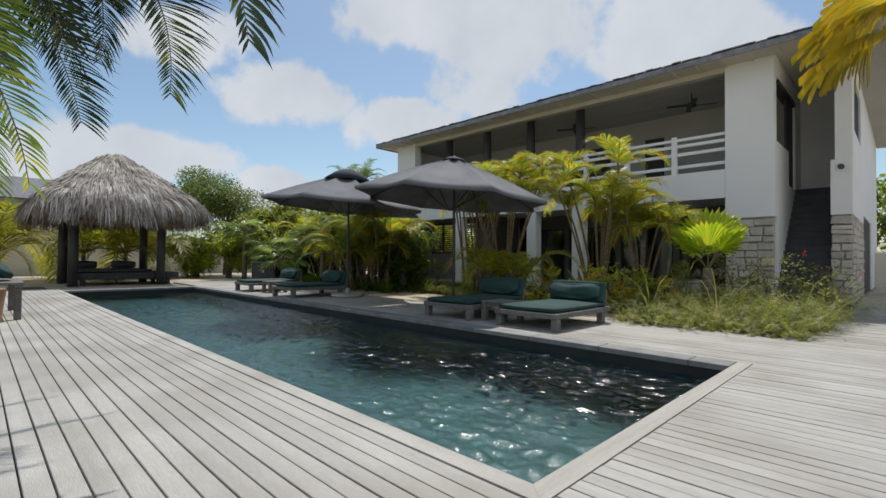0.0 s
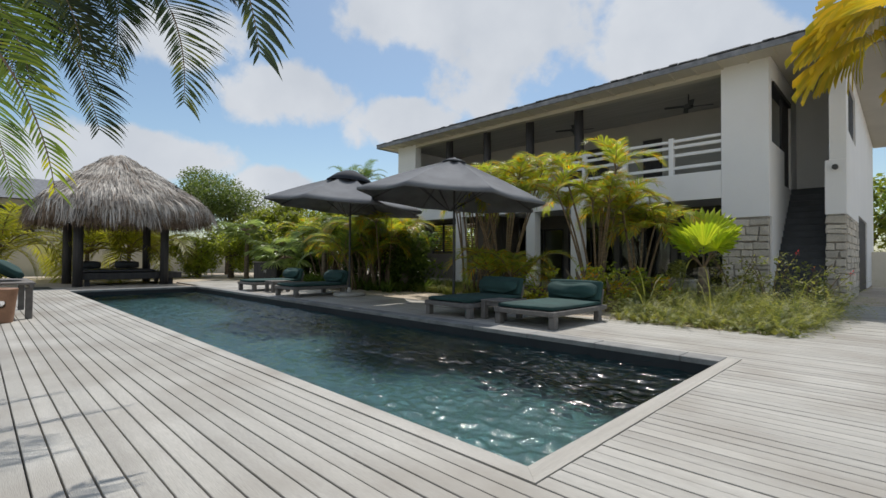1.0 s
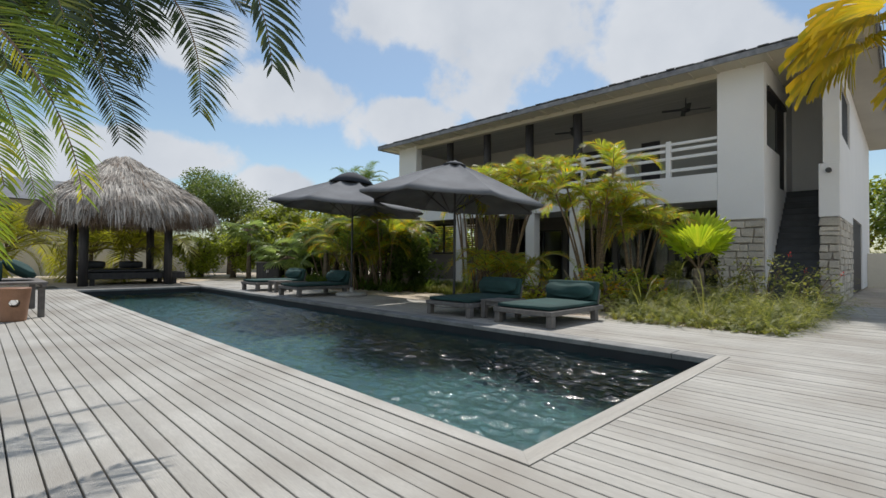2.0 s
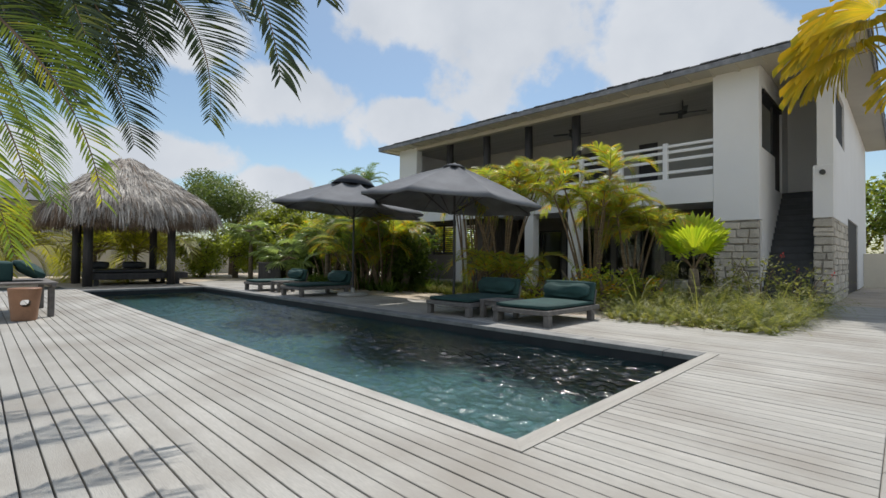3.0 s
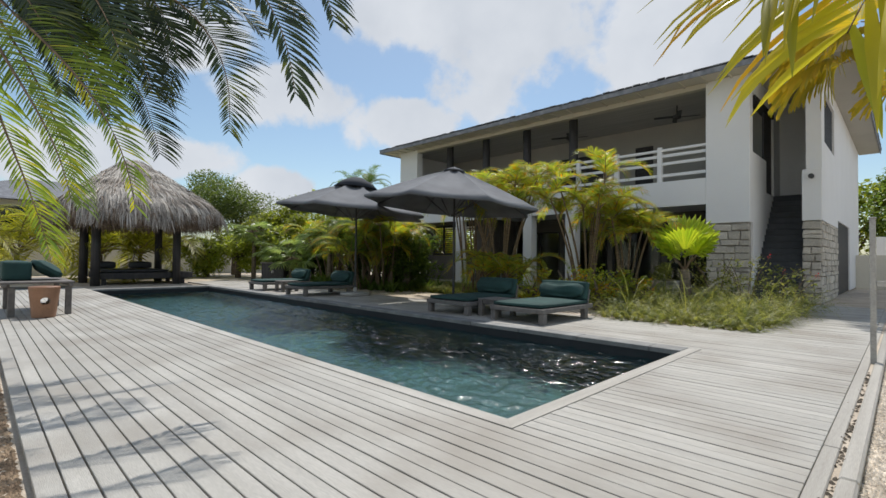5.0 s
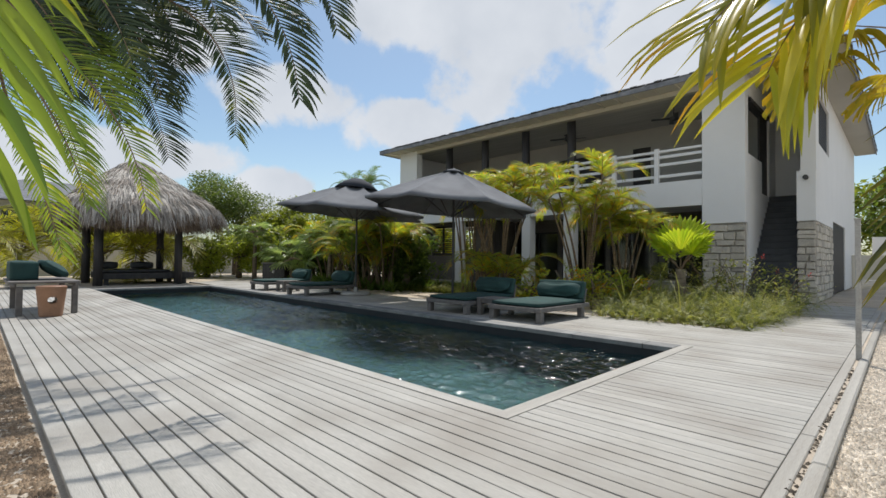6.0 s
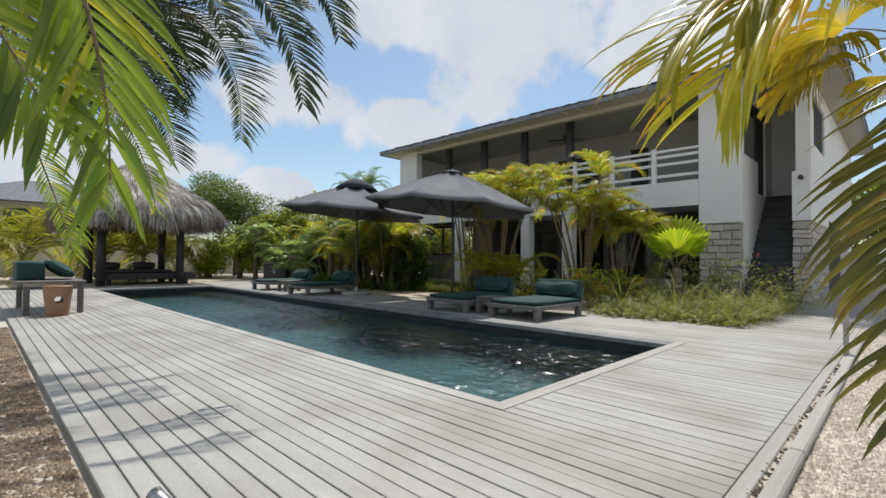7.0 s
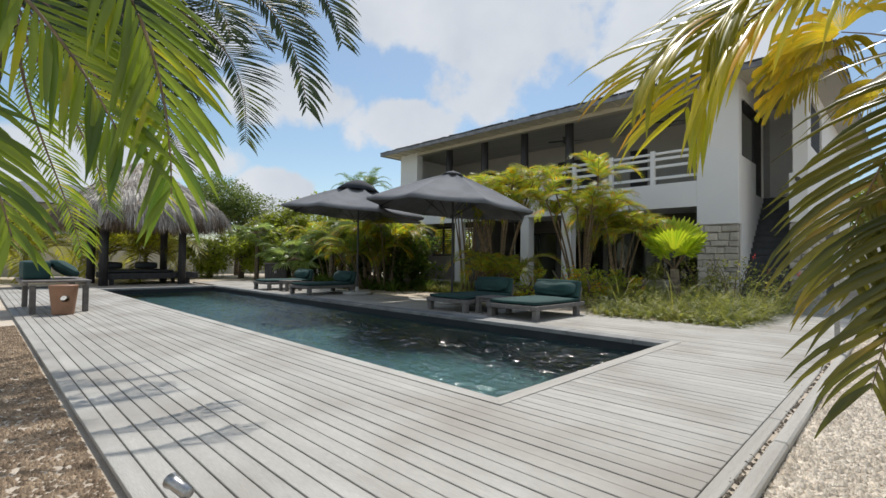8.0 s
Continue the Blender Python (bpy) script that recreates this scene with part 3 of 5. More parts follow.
# far and end rims of the pool
rim = thing("pool_rim", (-POOL_L / 2, POOL_W + 0.16, 0), "grey stone coping along the pool's far side", "coping", kind="structure")
x = -POOL_L - 0.3
rnd = random.Random(21)
while x < -0.05:
    w = min(0.98, -0.002 - x)
    world_part("coping_stone", boxed(x, x + w - 0.006, POOL_W - 0.004, POOL_W + 0.27, -0.06, 0.004 + rnd.uniform(-0.002, 0.002), bevel=0.006), STONE_EDGE, rim)
    x += 0.98
y = 0.0
while y < POOL_W - 0.02:
    w = min(0.85, POOL_W - 0.006 - y)
    world_part("coping_stone", boxed(-POOL_L - 0.3, -POOL_L + 0.004, y, y + w - 0.006, -0.06, 0.003, bevel=0.006), STONE_EDGE, rim)
    y += 0.85

# cream house standing behind, shingled roof
HX0, HX1, HY0, HY1 = -15.75, 0.33, 12.21, 26.5
house = thing("house", (-7.7, 16.0, 0), "two-storey white villa with a long balcony and shingled hip roof", "house")


def wall(*b, material=WHITE, name="wall", label="", bevel=0.0):
    return world_part(name, boxed(*b, bevel=bevel), material, house, label)


FLOOR2 = 3.15
# corner block beside the stairs: stone foot, white above
wall(-2.17, -1.09, HY0, HY0 + 0.35, 2.14, 6.30, bevel=0.012)
wall(-2.12, -1.14, HY0 + 0.06, HY0 + 0.34, -0.05, 2.14, material=MORTAR, name="stone_backing")
wall(-1.30, -1.09, HY0 + 0.352, 14.3, 0.0, 4.10)
wall(-1.30, -1.09, 14.302, 15.4, 0.0, FLOOR2)                      # side wall along the stairs
wall(-1.30, -1.09, HY0 + 0.352, 15.4, 5.75, 6.30)
wall(-1.30, -1.09, 15.402, HY1, 0.0, 6.30)
# column beyond the stairs and the gable side
wall(-0.09, 0.33, 13.13, 13.50, 2.18, 3.55, bevel=0.012)
wall(0.0, 0.33, 13.14, 13.50, 3.552, 6.30)
wall(-0.04, 0.29, 13.18, 13.49, -0.05, 2.18, material=MORTAR, name="stone_backing")
wall(0.12, 0.33, 13.502, 17.2, 2.18, 4.35)
wall(0.12, 0.33, 13.502, 13.75, 4.352, 6.30)
wall(0.12, 0.33, 16.2, 17.2, 4.352, 6.30)
wall(0.12, 0.33, 13.752, 16.198, 5.75, 6.30)
wall(0.12, 0.29, 13.502, 17.2, -0.05, 2.178, material=MORTAR, name="stone_backing")
wall(0.12, 0.33, 17.2, 21.5, 2.42, 6.30)
wall(0.12, 0.33, 21.502, HY1, 0.0, 6.30)
wall(-1.088, 0.118, 16.4, 16.6, FLOOR2, 6.30)                         # landing wall
# balcony
wall(-15.75, -2.172, HY0, HY0 + 0.25, 2.70, 3.46, name="balcony_parapet", label="smooth white balcony parapet band")
wall(-15.70, -1.302, HY0 + 0.252, 15.6, 2.85, FLOOR2, name="balcony_floor")
wall(-15.75, -14.53, HY0, HY0 + 0.35, 3.462, 6.30)
wall(-15.75, -14.9, HY0 + 0.02, HY0 + 0.35, 0.0, 2.698)
wall(-15.75, -15.5, HY0 + 0.352, HY1, 2.70, 6.30)
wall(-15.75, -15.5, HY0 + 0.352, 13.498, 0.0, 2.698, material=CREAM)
# upper back wall, cream darkened for the balcony's shade, with dark door openings
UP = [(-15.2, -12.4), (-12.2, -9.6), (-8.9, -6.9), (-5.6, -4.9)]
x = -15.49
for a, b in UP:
    wall(x, a, 15.6, 15.8, FLOOR2, 6.15, material=SHADE_CREAM)
    wall(a, b, 15.6, 15.8, 5.45, 6.15, material=SHADE_CREAM)
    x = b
wall(x, -1.302, 15.6, 15.8, FLOOR2, 6.15, material=SHADE_CREAM)
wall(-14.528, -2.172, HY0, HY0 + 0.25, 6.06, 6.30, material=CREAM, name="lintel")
for a, b in UP:
    d = world_part("door", boxed(a + 0.003, b - 0.003, 15.66, 15.72, FLOOR2, 5.447), DARKWOOD, house, "dark louvred balcony door")
    n = 18
    for k in range(n):
        z = FLOOR2 + 0.15 + (5.3 - FLOOR2) * k / n
        bm = boxed(a + 0.1, b - 0.1, 15.63, 15.66, z, z + 0.07)
        world_part("slat", bm, DARKWOOD, d)
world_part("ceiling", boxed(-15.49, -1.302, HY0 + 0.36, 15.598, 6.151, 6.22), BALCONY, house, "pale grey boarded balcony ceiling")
# ground floor: white piers, recess walls coloured dark for its shade, glazed doors behind
for x in (-8.48, -6.68):
    wall(x, x + 0.38, HY0 + 0.02, HY0 + 0.40, 0.0, 2.698, name="pillar", bevel=0.012)
wall(-12.0, -11.66, HY0 + 0.02, HY0 + 0.36, 0.0, 2.698, name="pillar", bevel=0.012)
wall(-11.2, -10.9, 15.6, 15.8, 0.0, 2.848, material=SHADE_WALL)
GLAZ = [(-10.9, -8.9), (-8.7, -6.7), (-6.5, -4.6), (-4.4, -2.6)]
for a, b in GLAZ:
    wall(a - 0.198, a, 15.6, 15.8, 0.0, 2.848, material=SHADE_WALL)
    wall(a, b, 15.6, 15.8, 2.30, 2.848, material=SHADE_WALL)
    wn = world_part("window", boxed(a, b, 15.66, 15.70, 0.0, 0.10), DARKWOOD, house, "dark-framed sliding glass door")
    for q in (a, (a + b) / 2 - 0.03, b - 0.06):
        world_part("window_frame", boxed(q, q + 0.06, 15.65, 15.71, 0.101, 2.24), DARKWOOD, wn)
    world_part("window_frame", boxed(a, b, 15.65, 15.71, 2.241, 2.298), DARKWOOD, wn)
    world_part("pane", boxed(a + 0.061, (a + b) / 2 - 0.031, 15.675, 15.683, 0.101, 2.24), GLASS, wn)
    world_part("pane", boxed((a + b) / 2 + 0.031, b - 0.061, 15.675, 15.683, 0.101, 2.24), GLASS, wn)
wall(-2.6, -1.302, 15.6, 15.8, 0.0, 2.848, material=SHADE_WALL)
wall(-11.2, -1.302, 19.0, 19.2, 0.0, 2.84, material=SHADE_WALL)                # rear wall of the rooms
wall(-11.2, -11.0, 15.802, 18.998, 0.0, 2.84, material=CREAM)
wall(-15.5, -1.302, 15.602, HY1, 2.85, FLOOR2 - 0.002, name="upper_floor")
world_part("terrace_floor", boxed(-15.75, -1.302, HY0 + 0.42, 15.598, -0.05, 0.06), CONCRETE, house, "concrete terrace under the balcony")
wall(-15.5, 0.118, HY1 - 0.2, HY1, FLOOR2, 6.30)

# louvred screen of the open lounge, garden light behind it
screen = world_part("louvre_screen", boxed(-14.75, -12.0, 13.55, 13.62, 1.22, 1.30), DARKWOOD, house, "dark louvred screen with garden light between the slats")
world_part("window_frame", boxed(-14.75, -12.0, 13.55, 13.62, 2.56, 2.64), DARKWOOD, screen)
for k in range(5):
    q = -14.75 + k * 0.67
    world_part("window_frame", boxed(q, q + 0.08, 13.55, 13.62, 1.302, 2.558), DARKWOOD, screen)
for k in range(4):
    for j in range(13):
        z = 1.33 + 0.094 * j
        bm = bmesh.new()
        box(bm, -0.30, 0.29, -0.035, 0.035, -0.006, 0.006)
        bmesh.ops.rotate(bm, verts=bm.verts, cent=(0, 0, 0), matrix=Matrix.Rotation(radians(25), 3, 'X'))
        bmesh.ops.translate(bm, verts=bm.verts, vec=(-14.75 + 0.67 * k + 0.375, 13.585, z))
        world_part("slat", bm, DARKWOOD, screen)
# lounge walls, the dim interior painted into their brown
wall(-15.5, -14.76, 13.5, 13.66, 0.0, 2.848, material=SHADE_WALL)
wall(-14.75, -12.0, 13.5, 13.66, 0.0, 1.21, material=SHADE_WALL)
wall(-14.75, -12.0, 13.5, 13.66, 2.65, 2.848, material=SHADE_WALL)
wall(-11.99, -11.202, 13.5, 13.66, 0.0, 2.848, material=SHADE_WALL)
# added wall, closes the view through to the sunlit garden
wall(-11.4, -11.202, 13.662, 15.598, 0.0, 2.848, material=SHADE_WALL)

# balcony railing
rail = world_part("railing", boxed(-14.53, -2.172, HY0 + 0.07, HY0 + 0.16, 4.40, 4.48, bevel=0.01), WHITE, house, "white painted timber balcony railing")
for z in (3.62, 3.98, 4.22):
    world_part("rail", boxed(-14.53, -2.172, HY0 + 0.09, HY0 + 0.14, z, z + 0.09, bevel=0.008), WHITE, rail)
for k in range(9):
    q = -3.54 - 1.37 * k
    world_part("rail_post", boxed(q, q + 0.14, HY0 + 0.05, HY0 + 0.18, 3.462, 4.54, bevel=0.01), WHITE, rail)
for q in (-6.56, -8.55, -10.6, -12.7):
    bm = tube(bmesh.new(), [(q, HY0 + 0.35, 3.15), (q + 0.02, HY0 + 0.35, 4.6), (q, HY0 + 0.35, 6.2)], [0.17, 0.16, 0.15], 14)
    world_part("post", bm, DARKWOOD, house, "round dark timber balcony post", True)

# stairs
STEPS = 17
for k in range(STEPS):
    y0, z1 = 12.30 + 0.19 * k, FLOOR2 * (k + 1) / STEPS
    st = world_part("stair_step", boxed(-1.088, -0.092 if y0 < 13.3 else 0.0, y0, y0 + 0.20, max(0, z1 - 0.40), z1 - 0.032), SLATE, house)
    world_part("tread", boxed(-1.088, -0.092 if y0 < 13.3 else 0.0, y0 - 0.02, y0 + 0.195, z1 - 0.03, z1, bevel=0.005), SLATE, st)
wall(-1.088, 0.118, 15.53, 16.398, FLOOR2 - 0.3, FLOOR2 - 0.001, material=SLATE, name="landing")
# dark upright leaf by the upper opening
wall(-1.28, -1.22, 12.58, 13.0, 4.101, 5.749, material=DARKWOOD, name="screen")
# dark strip along the opening's top, in place of the lintel's shadow
wall(-1.30, -1.08, HY0 + 0.6, 15.39, 5.62, 5.749, material=DARKWOOD, name="beam")
lf = world_part("door", boxed(-1.20, -1.15, 14.31, 15.38, FLOOR2, 5.74), DARKWOOD, house, "dark folded timber shutter door")
world_part("door", boxed(0.22, 0.29, 17.22, 21.48, 0.0, 2.41), DARKWOOD, house, "dark timber side door")
sh = world_part("shutter", boxed(0.20, 0.25, 13.76, 16.19, 4.36, 5.74), DARKWOOD, house, "dark louvred window shutter")
for k in range(14):
    z = 4.42 + 0.094 * k
    world_part("slat", boxed(0.25, 0.29, 13.84, 16.1, z, z + 0.05), DARKWOOD, sh)
lamp = thing("wall_lamp", (0.12, 13.10, 3.35), "small dark round wall lamp on the column", "lamp")
part("backplate", tube(bmesh.new(), [(0, 0.028, 0), (0, -0.02, 0)], [0.06, 0.055], 14), FAN, lamp)
part("shade", tube(bmesh.new(), [(0, -0.022, 0), (0, -0.09, 0)], [0.05, 0.065], 14), FAN, lamp)

# hip roof: shingled planes on a pale soffit
EX0, EX1, EY0, EY1, EZ = -16.45, 1.10, 11.45, 27.2, 6.14
RX0, RX1, RY, RZ = -9.2, -6.2, 19.3, 9.0


def roof_plane(a, b, c, d, rows, name, shift):
    """Shingle courses from the eave a-b up to the ridge d-c, every course lapping the one below."""
    rnd = random.Random(shift)
    bm = bmesh.new()
    a, b, c, d = (Vector(v) for v in (a, b, c, d))
    n = (b - a).cross(d - a).normalized()
    for r in range(rows):
        f0, f1 = r / rows, min(1.0, (r + 1.35) / rows)
        l0, r0, l1, r1 = a.lerp(d, f0), b.lerp(c, f0), a.lerp(d, f1), b.lerp(c, f1)
        count = max(2, int((r0 - l0).length / 0.24))
        for k in range(count):
            u0, u1 = k / count, (k + 0.94) / count
            lift = (0.085 if r == 0 else 0.06 if r == 1 else 0.035) + rnd.uniform(-0.012, 0.022)
            drop = rnd.uniform(-0.02, 0.02) / rows
            p = [l0.lerp(r0, u0), l0.lerp(r0, u1), l1.lerp(r1, u1), l1.lerp(r1, u0)]
            p[0] = p[0] - (d - a) * drop
            p[1] = p[1] - (d - a) * drop
            top = [bm.verts.new(q + n * (lift if i < 2 else 0.006)) for i, q in enumerate(p)]
            low = [bm.verts.new(q + n * (lift - 0.03 if i < 2 else 0.001)) for i, q in enumerate(p)]
            bm.faces.new(top)
            bm.faces.new((low[1], low[0], top[0], top[1]))
            bm.faces.new((low[0], low[3], top[3], top[0]))
            bm.faces.new((low[2], low[1], top[1], top[2]))
    return bm


bm = bmesh.new()
e = [bm.verts.new(v) for v in ((EX0, EY0, EZ + 0.12), (EX1, EY0, EZ + 0.12), (EX1, EY1, EZ + 0.12), (EX0, EY1, EZ + 0.12))]
r = [bm.verts.new((RX0, RY, RZ)), bm.verts.new((RX1, RY, RZ))]
for f in ((e[0], e[1], r[1], r[0]), (e[1], e[2], r[1]), (e[2], e[3], r[0], r[1]), (e[3], e[0], r[0])):
    bm.faces.new(f)
roof = world_part("roof", bm, SHINGLE, house, "grey weathered wooden shingles")
zz = EZ + 0.125
world_part("shingles", roof_plane((EX0, EY0, zz), (EX1, EY0, zz), (RX1, RY, RZ), (RX0, RY, RZ), 42, "shingles", 3), SHINGLE, roof, kind="stuff")
world_part("shingles", roof_plane((EX1, EY0, zz), (EX1, EY1, zz), (RX1, RY, RZ), (RX1, RY, RZ), 42, "shingles", 4), SHINGLE, roof, kind="stuff")
world_part("shingles", roof_plane((EX0, EY1, zz), (EX0, EY0, zz), (RX0, RY, RZ), (RX0, RY, RZ), 42, "shingles", 5), SHINGLE, roof, kind="stuff")
# pale boarded soffit and fascia
bm = bmesh.new()
box(bm, EX0 + 0.05, EX1 - 0.05, EY0 + 0.05, HY0 - 0.002, EZ + 0.06, EZ + 0.10)
world_part("soffit", bm, CREAM, house, "cream painted soffit boards")
world_part("soffit", boxed(EX0 + 0.05, HX0 - 0.002, HY0, EY1 - 0.05, EZ + 0.06, EZ + 0.10), CREAM, house)
# gable soffit: same cream boards, their shadow given by the darker colour
world_part("soffit", boxed(HX1 + 0.002, EX1 - 0.05, HY0, EY1 - 0.05, EZ + 0.06, EZ + 0.10), SHADE_CREAM, house)
world_part("soffit", boxed(-1.088, HX1, HY0, 16.398, 6.301, 6.34), CREAM, house)
world_part("fascia", boxed(EX0, EX1, EY0, EY0 + 0.035, EZ + 0.02, EZ + 0.165), SHINGLE, house)
world_part("fascia", boxed(EX1 - 0.035, EX1, EY0 + 0.036, EY1, EZ + 0.02, EZ + 0.165), SHINGLE, house)
world_part("fascia", boxed(EX0, EX0 + 0.035, EY0 + 0.036, EY1, EZ + 0.02, EZ + 0.165), SHINGLE, house)
x = EX0 + 0.5
while x < EX1 - 0.2:
    world_part("rafter", boxed(x, x + 0.05, EY0 + 0.04, HY0 - 0.003, EZ + 0.022, EZ + 0.058), CREAM, house)
    x += 0.6

# ceiling fans on the balcony
for q in (-3.4, -7.3):
    fan = thing("ceiling_fan", (q, 13.6, 6.15), "dark four-bladed fan under the balcony ceiling", "ceiling fan", "balcony fans")
    part("rod", tube(bmesh.new(), [(0, 0, 0), (0, 0, -0.3)], [0.02, 0.02], 8), FAN, fan)
    part("motor", lathe(bmesh.new(), [(0.03, -0.30), (0.13, -0.32), (0.13, -0.42), (0.04, -0.45)], 16), FAN, fan)
    blade = finish("blade", boxed(0.12, 0.68, -0.07, 0.07, -0.385, -0.373), FAN)
    for k in range(4):
        part("blade", blade, None, fan, at=pose(0, 0, 0, 8, 0, 90 * k + 20))


# ---- garden walls and the neighbour ----
structure("wall_garden_west", boxed(-30.2, -30.0, -30, 26, -0.05, 2.1), CREAM, "cream rendered garden wall", category="wall")
structure("wall_garden_north", boxed(0.9, 30, 27.4, 27.6, -0.05, 2.3), WHITE, "white rendered garden wall", category="wall")
structure("wall_garden_path", boxed(0.34, 24, 24.5, 24.65, -0.05, 1.4), CREAM, "low cream garden wall", category="wall")

nb = thing("neighbour_house", (-37, 1, 0), "pale bungalow with a low grey hip roof behind the wall", "house")
part("wall", boxed(-4, 4, -5, 4.6, 0, 4.05), CREAM, nb)
bm = bmesh.new()
e = [bm.verts.new(v) for v in ((-4.8, -5.8, 4.05), (4.8, -5.8, 4.05), (4.8, 5.4, 4.05), (-4.8, 5.4, 4.05))]
r = [bm.verts.new((0, -1.5, 5.75)), bm.verts.new((0, 1.0, 5.75))]
for f in ((e[0], e[1], r[0]), (e[1], e[2], r[1], r[0]), (e[2], e[3], r[1]), (e[3], e[0], r[0], r[1]), (e[3], e[2], e[1], e[0])):
    bm.faces.new(f)
part("roof", bm, SHINGLE, nb)
w = part("window", boxed(4.002, 4.05, -2.6, -0.6, 2.3, 3.7), DARKWOOD, nb, "dark shuttered window")
part("pane", boxed(4.051, 4.06, -2.4, -0.8, 2.45, 3.55), GLASS, w)


# ---- palapa over its day bed ----
pal = thing("palapa", (-19.9, 1.85, -0.05), "thatched palm-leaf shelter on four dark posts", "shelter")
for sx in (-1.3, 1.3):
    for sy in (-1.3, 1.3):
        part("post", tube(bmesh.new(), [(sx, sy, 0), (sx, sy, 1.4), (sx, sy, 2.69)], [0.15, 0.145, 0.14], 12), DARKWOOD, pal, "", True)
for sx in (-1.3, 1.3):
    part("beam", boxed(sx - 0.07, sx + 0.07, -1.7, 1.7, 2.42, 2.58, bevel=0.01), DARKWOOD, pal)
    part("beam", boxed(-1.7, 1.7, sx - 0.07, sx + 0.07, 2.581, 2.70, bevel=0.01), DARKWOOD, pal)


def thatch(bm, rnd, count, half, eave, top, cap):
    """Rows of dry palm strands lying down the four slopes and hanging past the eave."""
    for _ in range(count // 15):
        side = rnd.randrange(4)
        s0, u0 = rnd.random() ** 0.75, rnd.uniform(-1, 1)
        lift, sway, ln0 = rnd.uniform(0.0, 0.13), rnd.gauss(0, 0.16), rnd.uniform(0.4, 0.85)
        for _ in range(15):
            s, u = min(1.0, s0 + rnd.uniform(0, 0.03)), max(-1, min(1, u0 + rnd.gauss(0, 0.025 / max(0.15, s0))))
            hw = half * s + cap * (1 - s)
            z = top + (eave - top) * s + 0.09 * math.sin(math.pi * s)
            p = Vector((hw + rnd.uniform(-0.02, 0.04), u * hw, z + lift + rnd.uniform(0.0, 0.05)))
            slope = Vector((half - cap, u * (half - cap), eave - top)).normalized()
            d = slope if s < 0.88 else (slope + Vector((0.05, 0, -1.2 * (s - 0.85) / 0.15 - 0.3))).normalized()
            d = (d + Vector((rnd.gauss(0, 0.05), sway + rnd.gauss(0, 0.07), rnd.gauss(0, 0.07)))).normalized()
            ln = ln0 * rnd.uniform(0.7, 1.15)
            w = rnd.uniform(0.007, 0.018)
            a = Vector((0, 1, 0)) * w
            mid = p + d * ln * 0.5
            end = mid + (d + Vector((0, 0, -0.45))).normalized() * ln * 0.5
            rot = Matrix.Rotation(side * math.pi / 2, 3, 'Z')
            v = [bm.verts.new(rot @ q) for q in (p - a, p + a, mid + a * 0.9, mid - a * 0.9, end + a * 0.2, end - a * 0.2)]
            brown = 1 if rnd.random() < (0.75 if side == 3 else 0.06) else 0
            for f in ((v[0], v[1], v[2], v[3]), (v[3], v[2], v[4], v[5])):
                bm.faces.new(f).material_index = brown
    return bm


bm = bmesh.new()
rings = []
for s in (0.0, 0.25, 0.5, 0.75, 1.0):
    hw = 2.44 * s + 0.12 * (1 - s)
    z = 4.66 + (2.72 - 4.72) * s + 0.06 * math.sin(math.pi * s)
    rings.append([bm.verts.new((a * hw, b * hw, z)) for a, b in ((1, -1), (1, 1), (-1, 1), (-1, -1))])
for a, b in zip(rings, rings[1:]):
    for k in range(4):
        bm.faces.new((a[k], b[k], b[(k + 1) % 4], a[(k + 1) % 4]))
bm.faces.new(rings[0])
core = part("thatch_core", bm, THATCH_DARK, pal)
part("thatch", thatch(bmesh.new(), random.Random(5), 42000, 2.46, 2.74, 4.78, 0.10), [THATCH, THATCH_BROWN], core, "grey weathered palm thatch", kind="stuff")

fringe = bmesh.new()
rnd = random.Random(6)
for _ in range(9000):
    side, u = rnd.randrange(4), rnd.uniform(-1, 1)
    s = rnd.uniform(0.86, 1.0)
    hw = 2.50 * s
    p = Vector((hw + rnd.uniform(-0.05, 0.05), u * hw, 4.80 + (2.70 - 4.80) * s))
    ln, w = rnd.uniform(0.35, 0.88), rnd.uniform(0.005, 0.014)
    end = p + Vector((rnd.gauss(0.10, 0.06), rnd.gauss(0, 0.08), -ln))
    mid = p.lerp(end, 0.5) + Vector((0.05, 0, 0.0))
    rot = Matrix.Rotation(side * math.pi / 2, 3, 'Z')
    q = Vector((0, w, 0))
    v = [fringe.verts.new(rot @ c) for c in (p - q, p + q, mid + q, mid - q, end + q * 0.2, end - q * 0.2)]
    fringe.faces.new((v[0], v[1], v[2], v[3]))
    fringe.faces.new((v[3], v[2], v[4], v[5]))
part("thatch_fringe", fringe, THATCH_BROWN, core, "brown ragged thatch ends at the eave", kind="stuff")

bed = thing("day_bed", (-19.9, 1.85, -0.05), "low dark timber day bed under the thatch", "day bed")
part("platform", boxed(-1.15, 1.15, -1.15, 1.95, 0.22, 0.46, bevel=0.012), DARKWOOD, bed)
for sx in (-1.0, 1.0):
    for sy in (-1.0, 1.6):
        part("leg", boxed(sx - 0.07, sx + 0.07, sy - 0.07, sy + 0.07, 0, 0.218), DARKWOOD, bed)
part("mattress", cushion(bmesh.new(), -1.05, 1.05, -1.1, 1.1, 0.462, 0.58, 0.03), POLE, bed, "", True)
for sy in (-0.75, 0.5):
    pl = thing("pillow", (-19.9 - 0.7, 1.85 + sy, 0.53), "dark cushion propped on the day bed", "pillow", "day bed pillows", turn=0)
    part("cover", cushion(bmesh.new(), -0.09, 0.09, -0.40, 0.40, 0, 0.27, 0.03), POLE, pl, "", True)


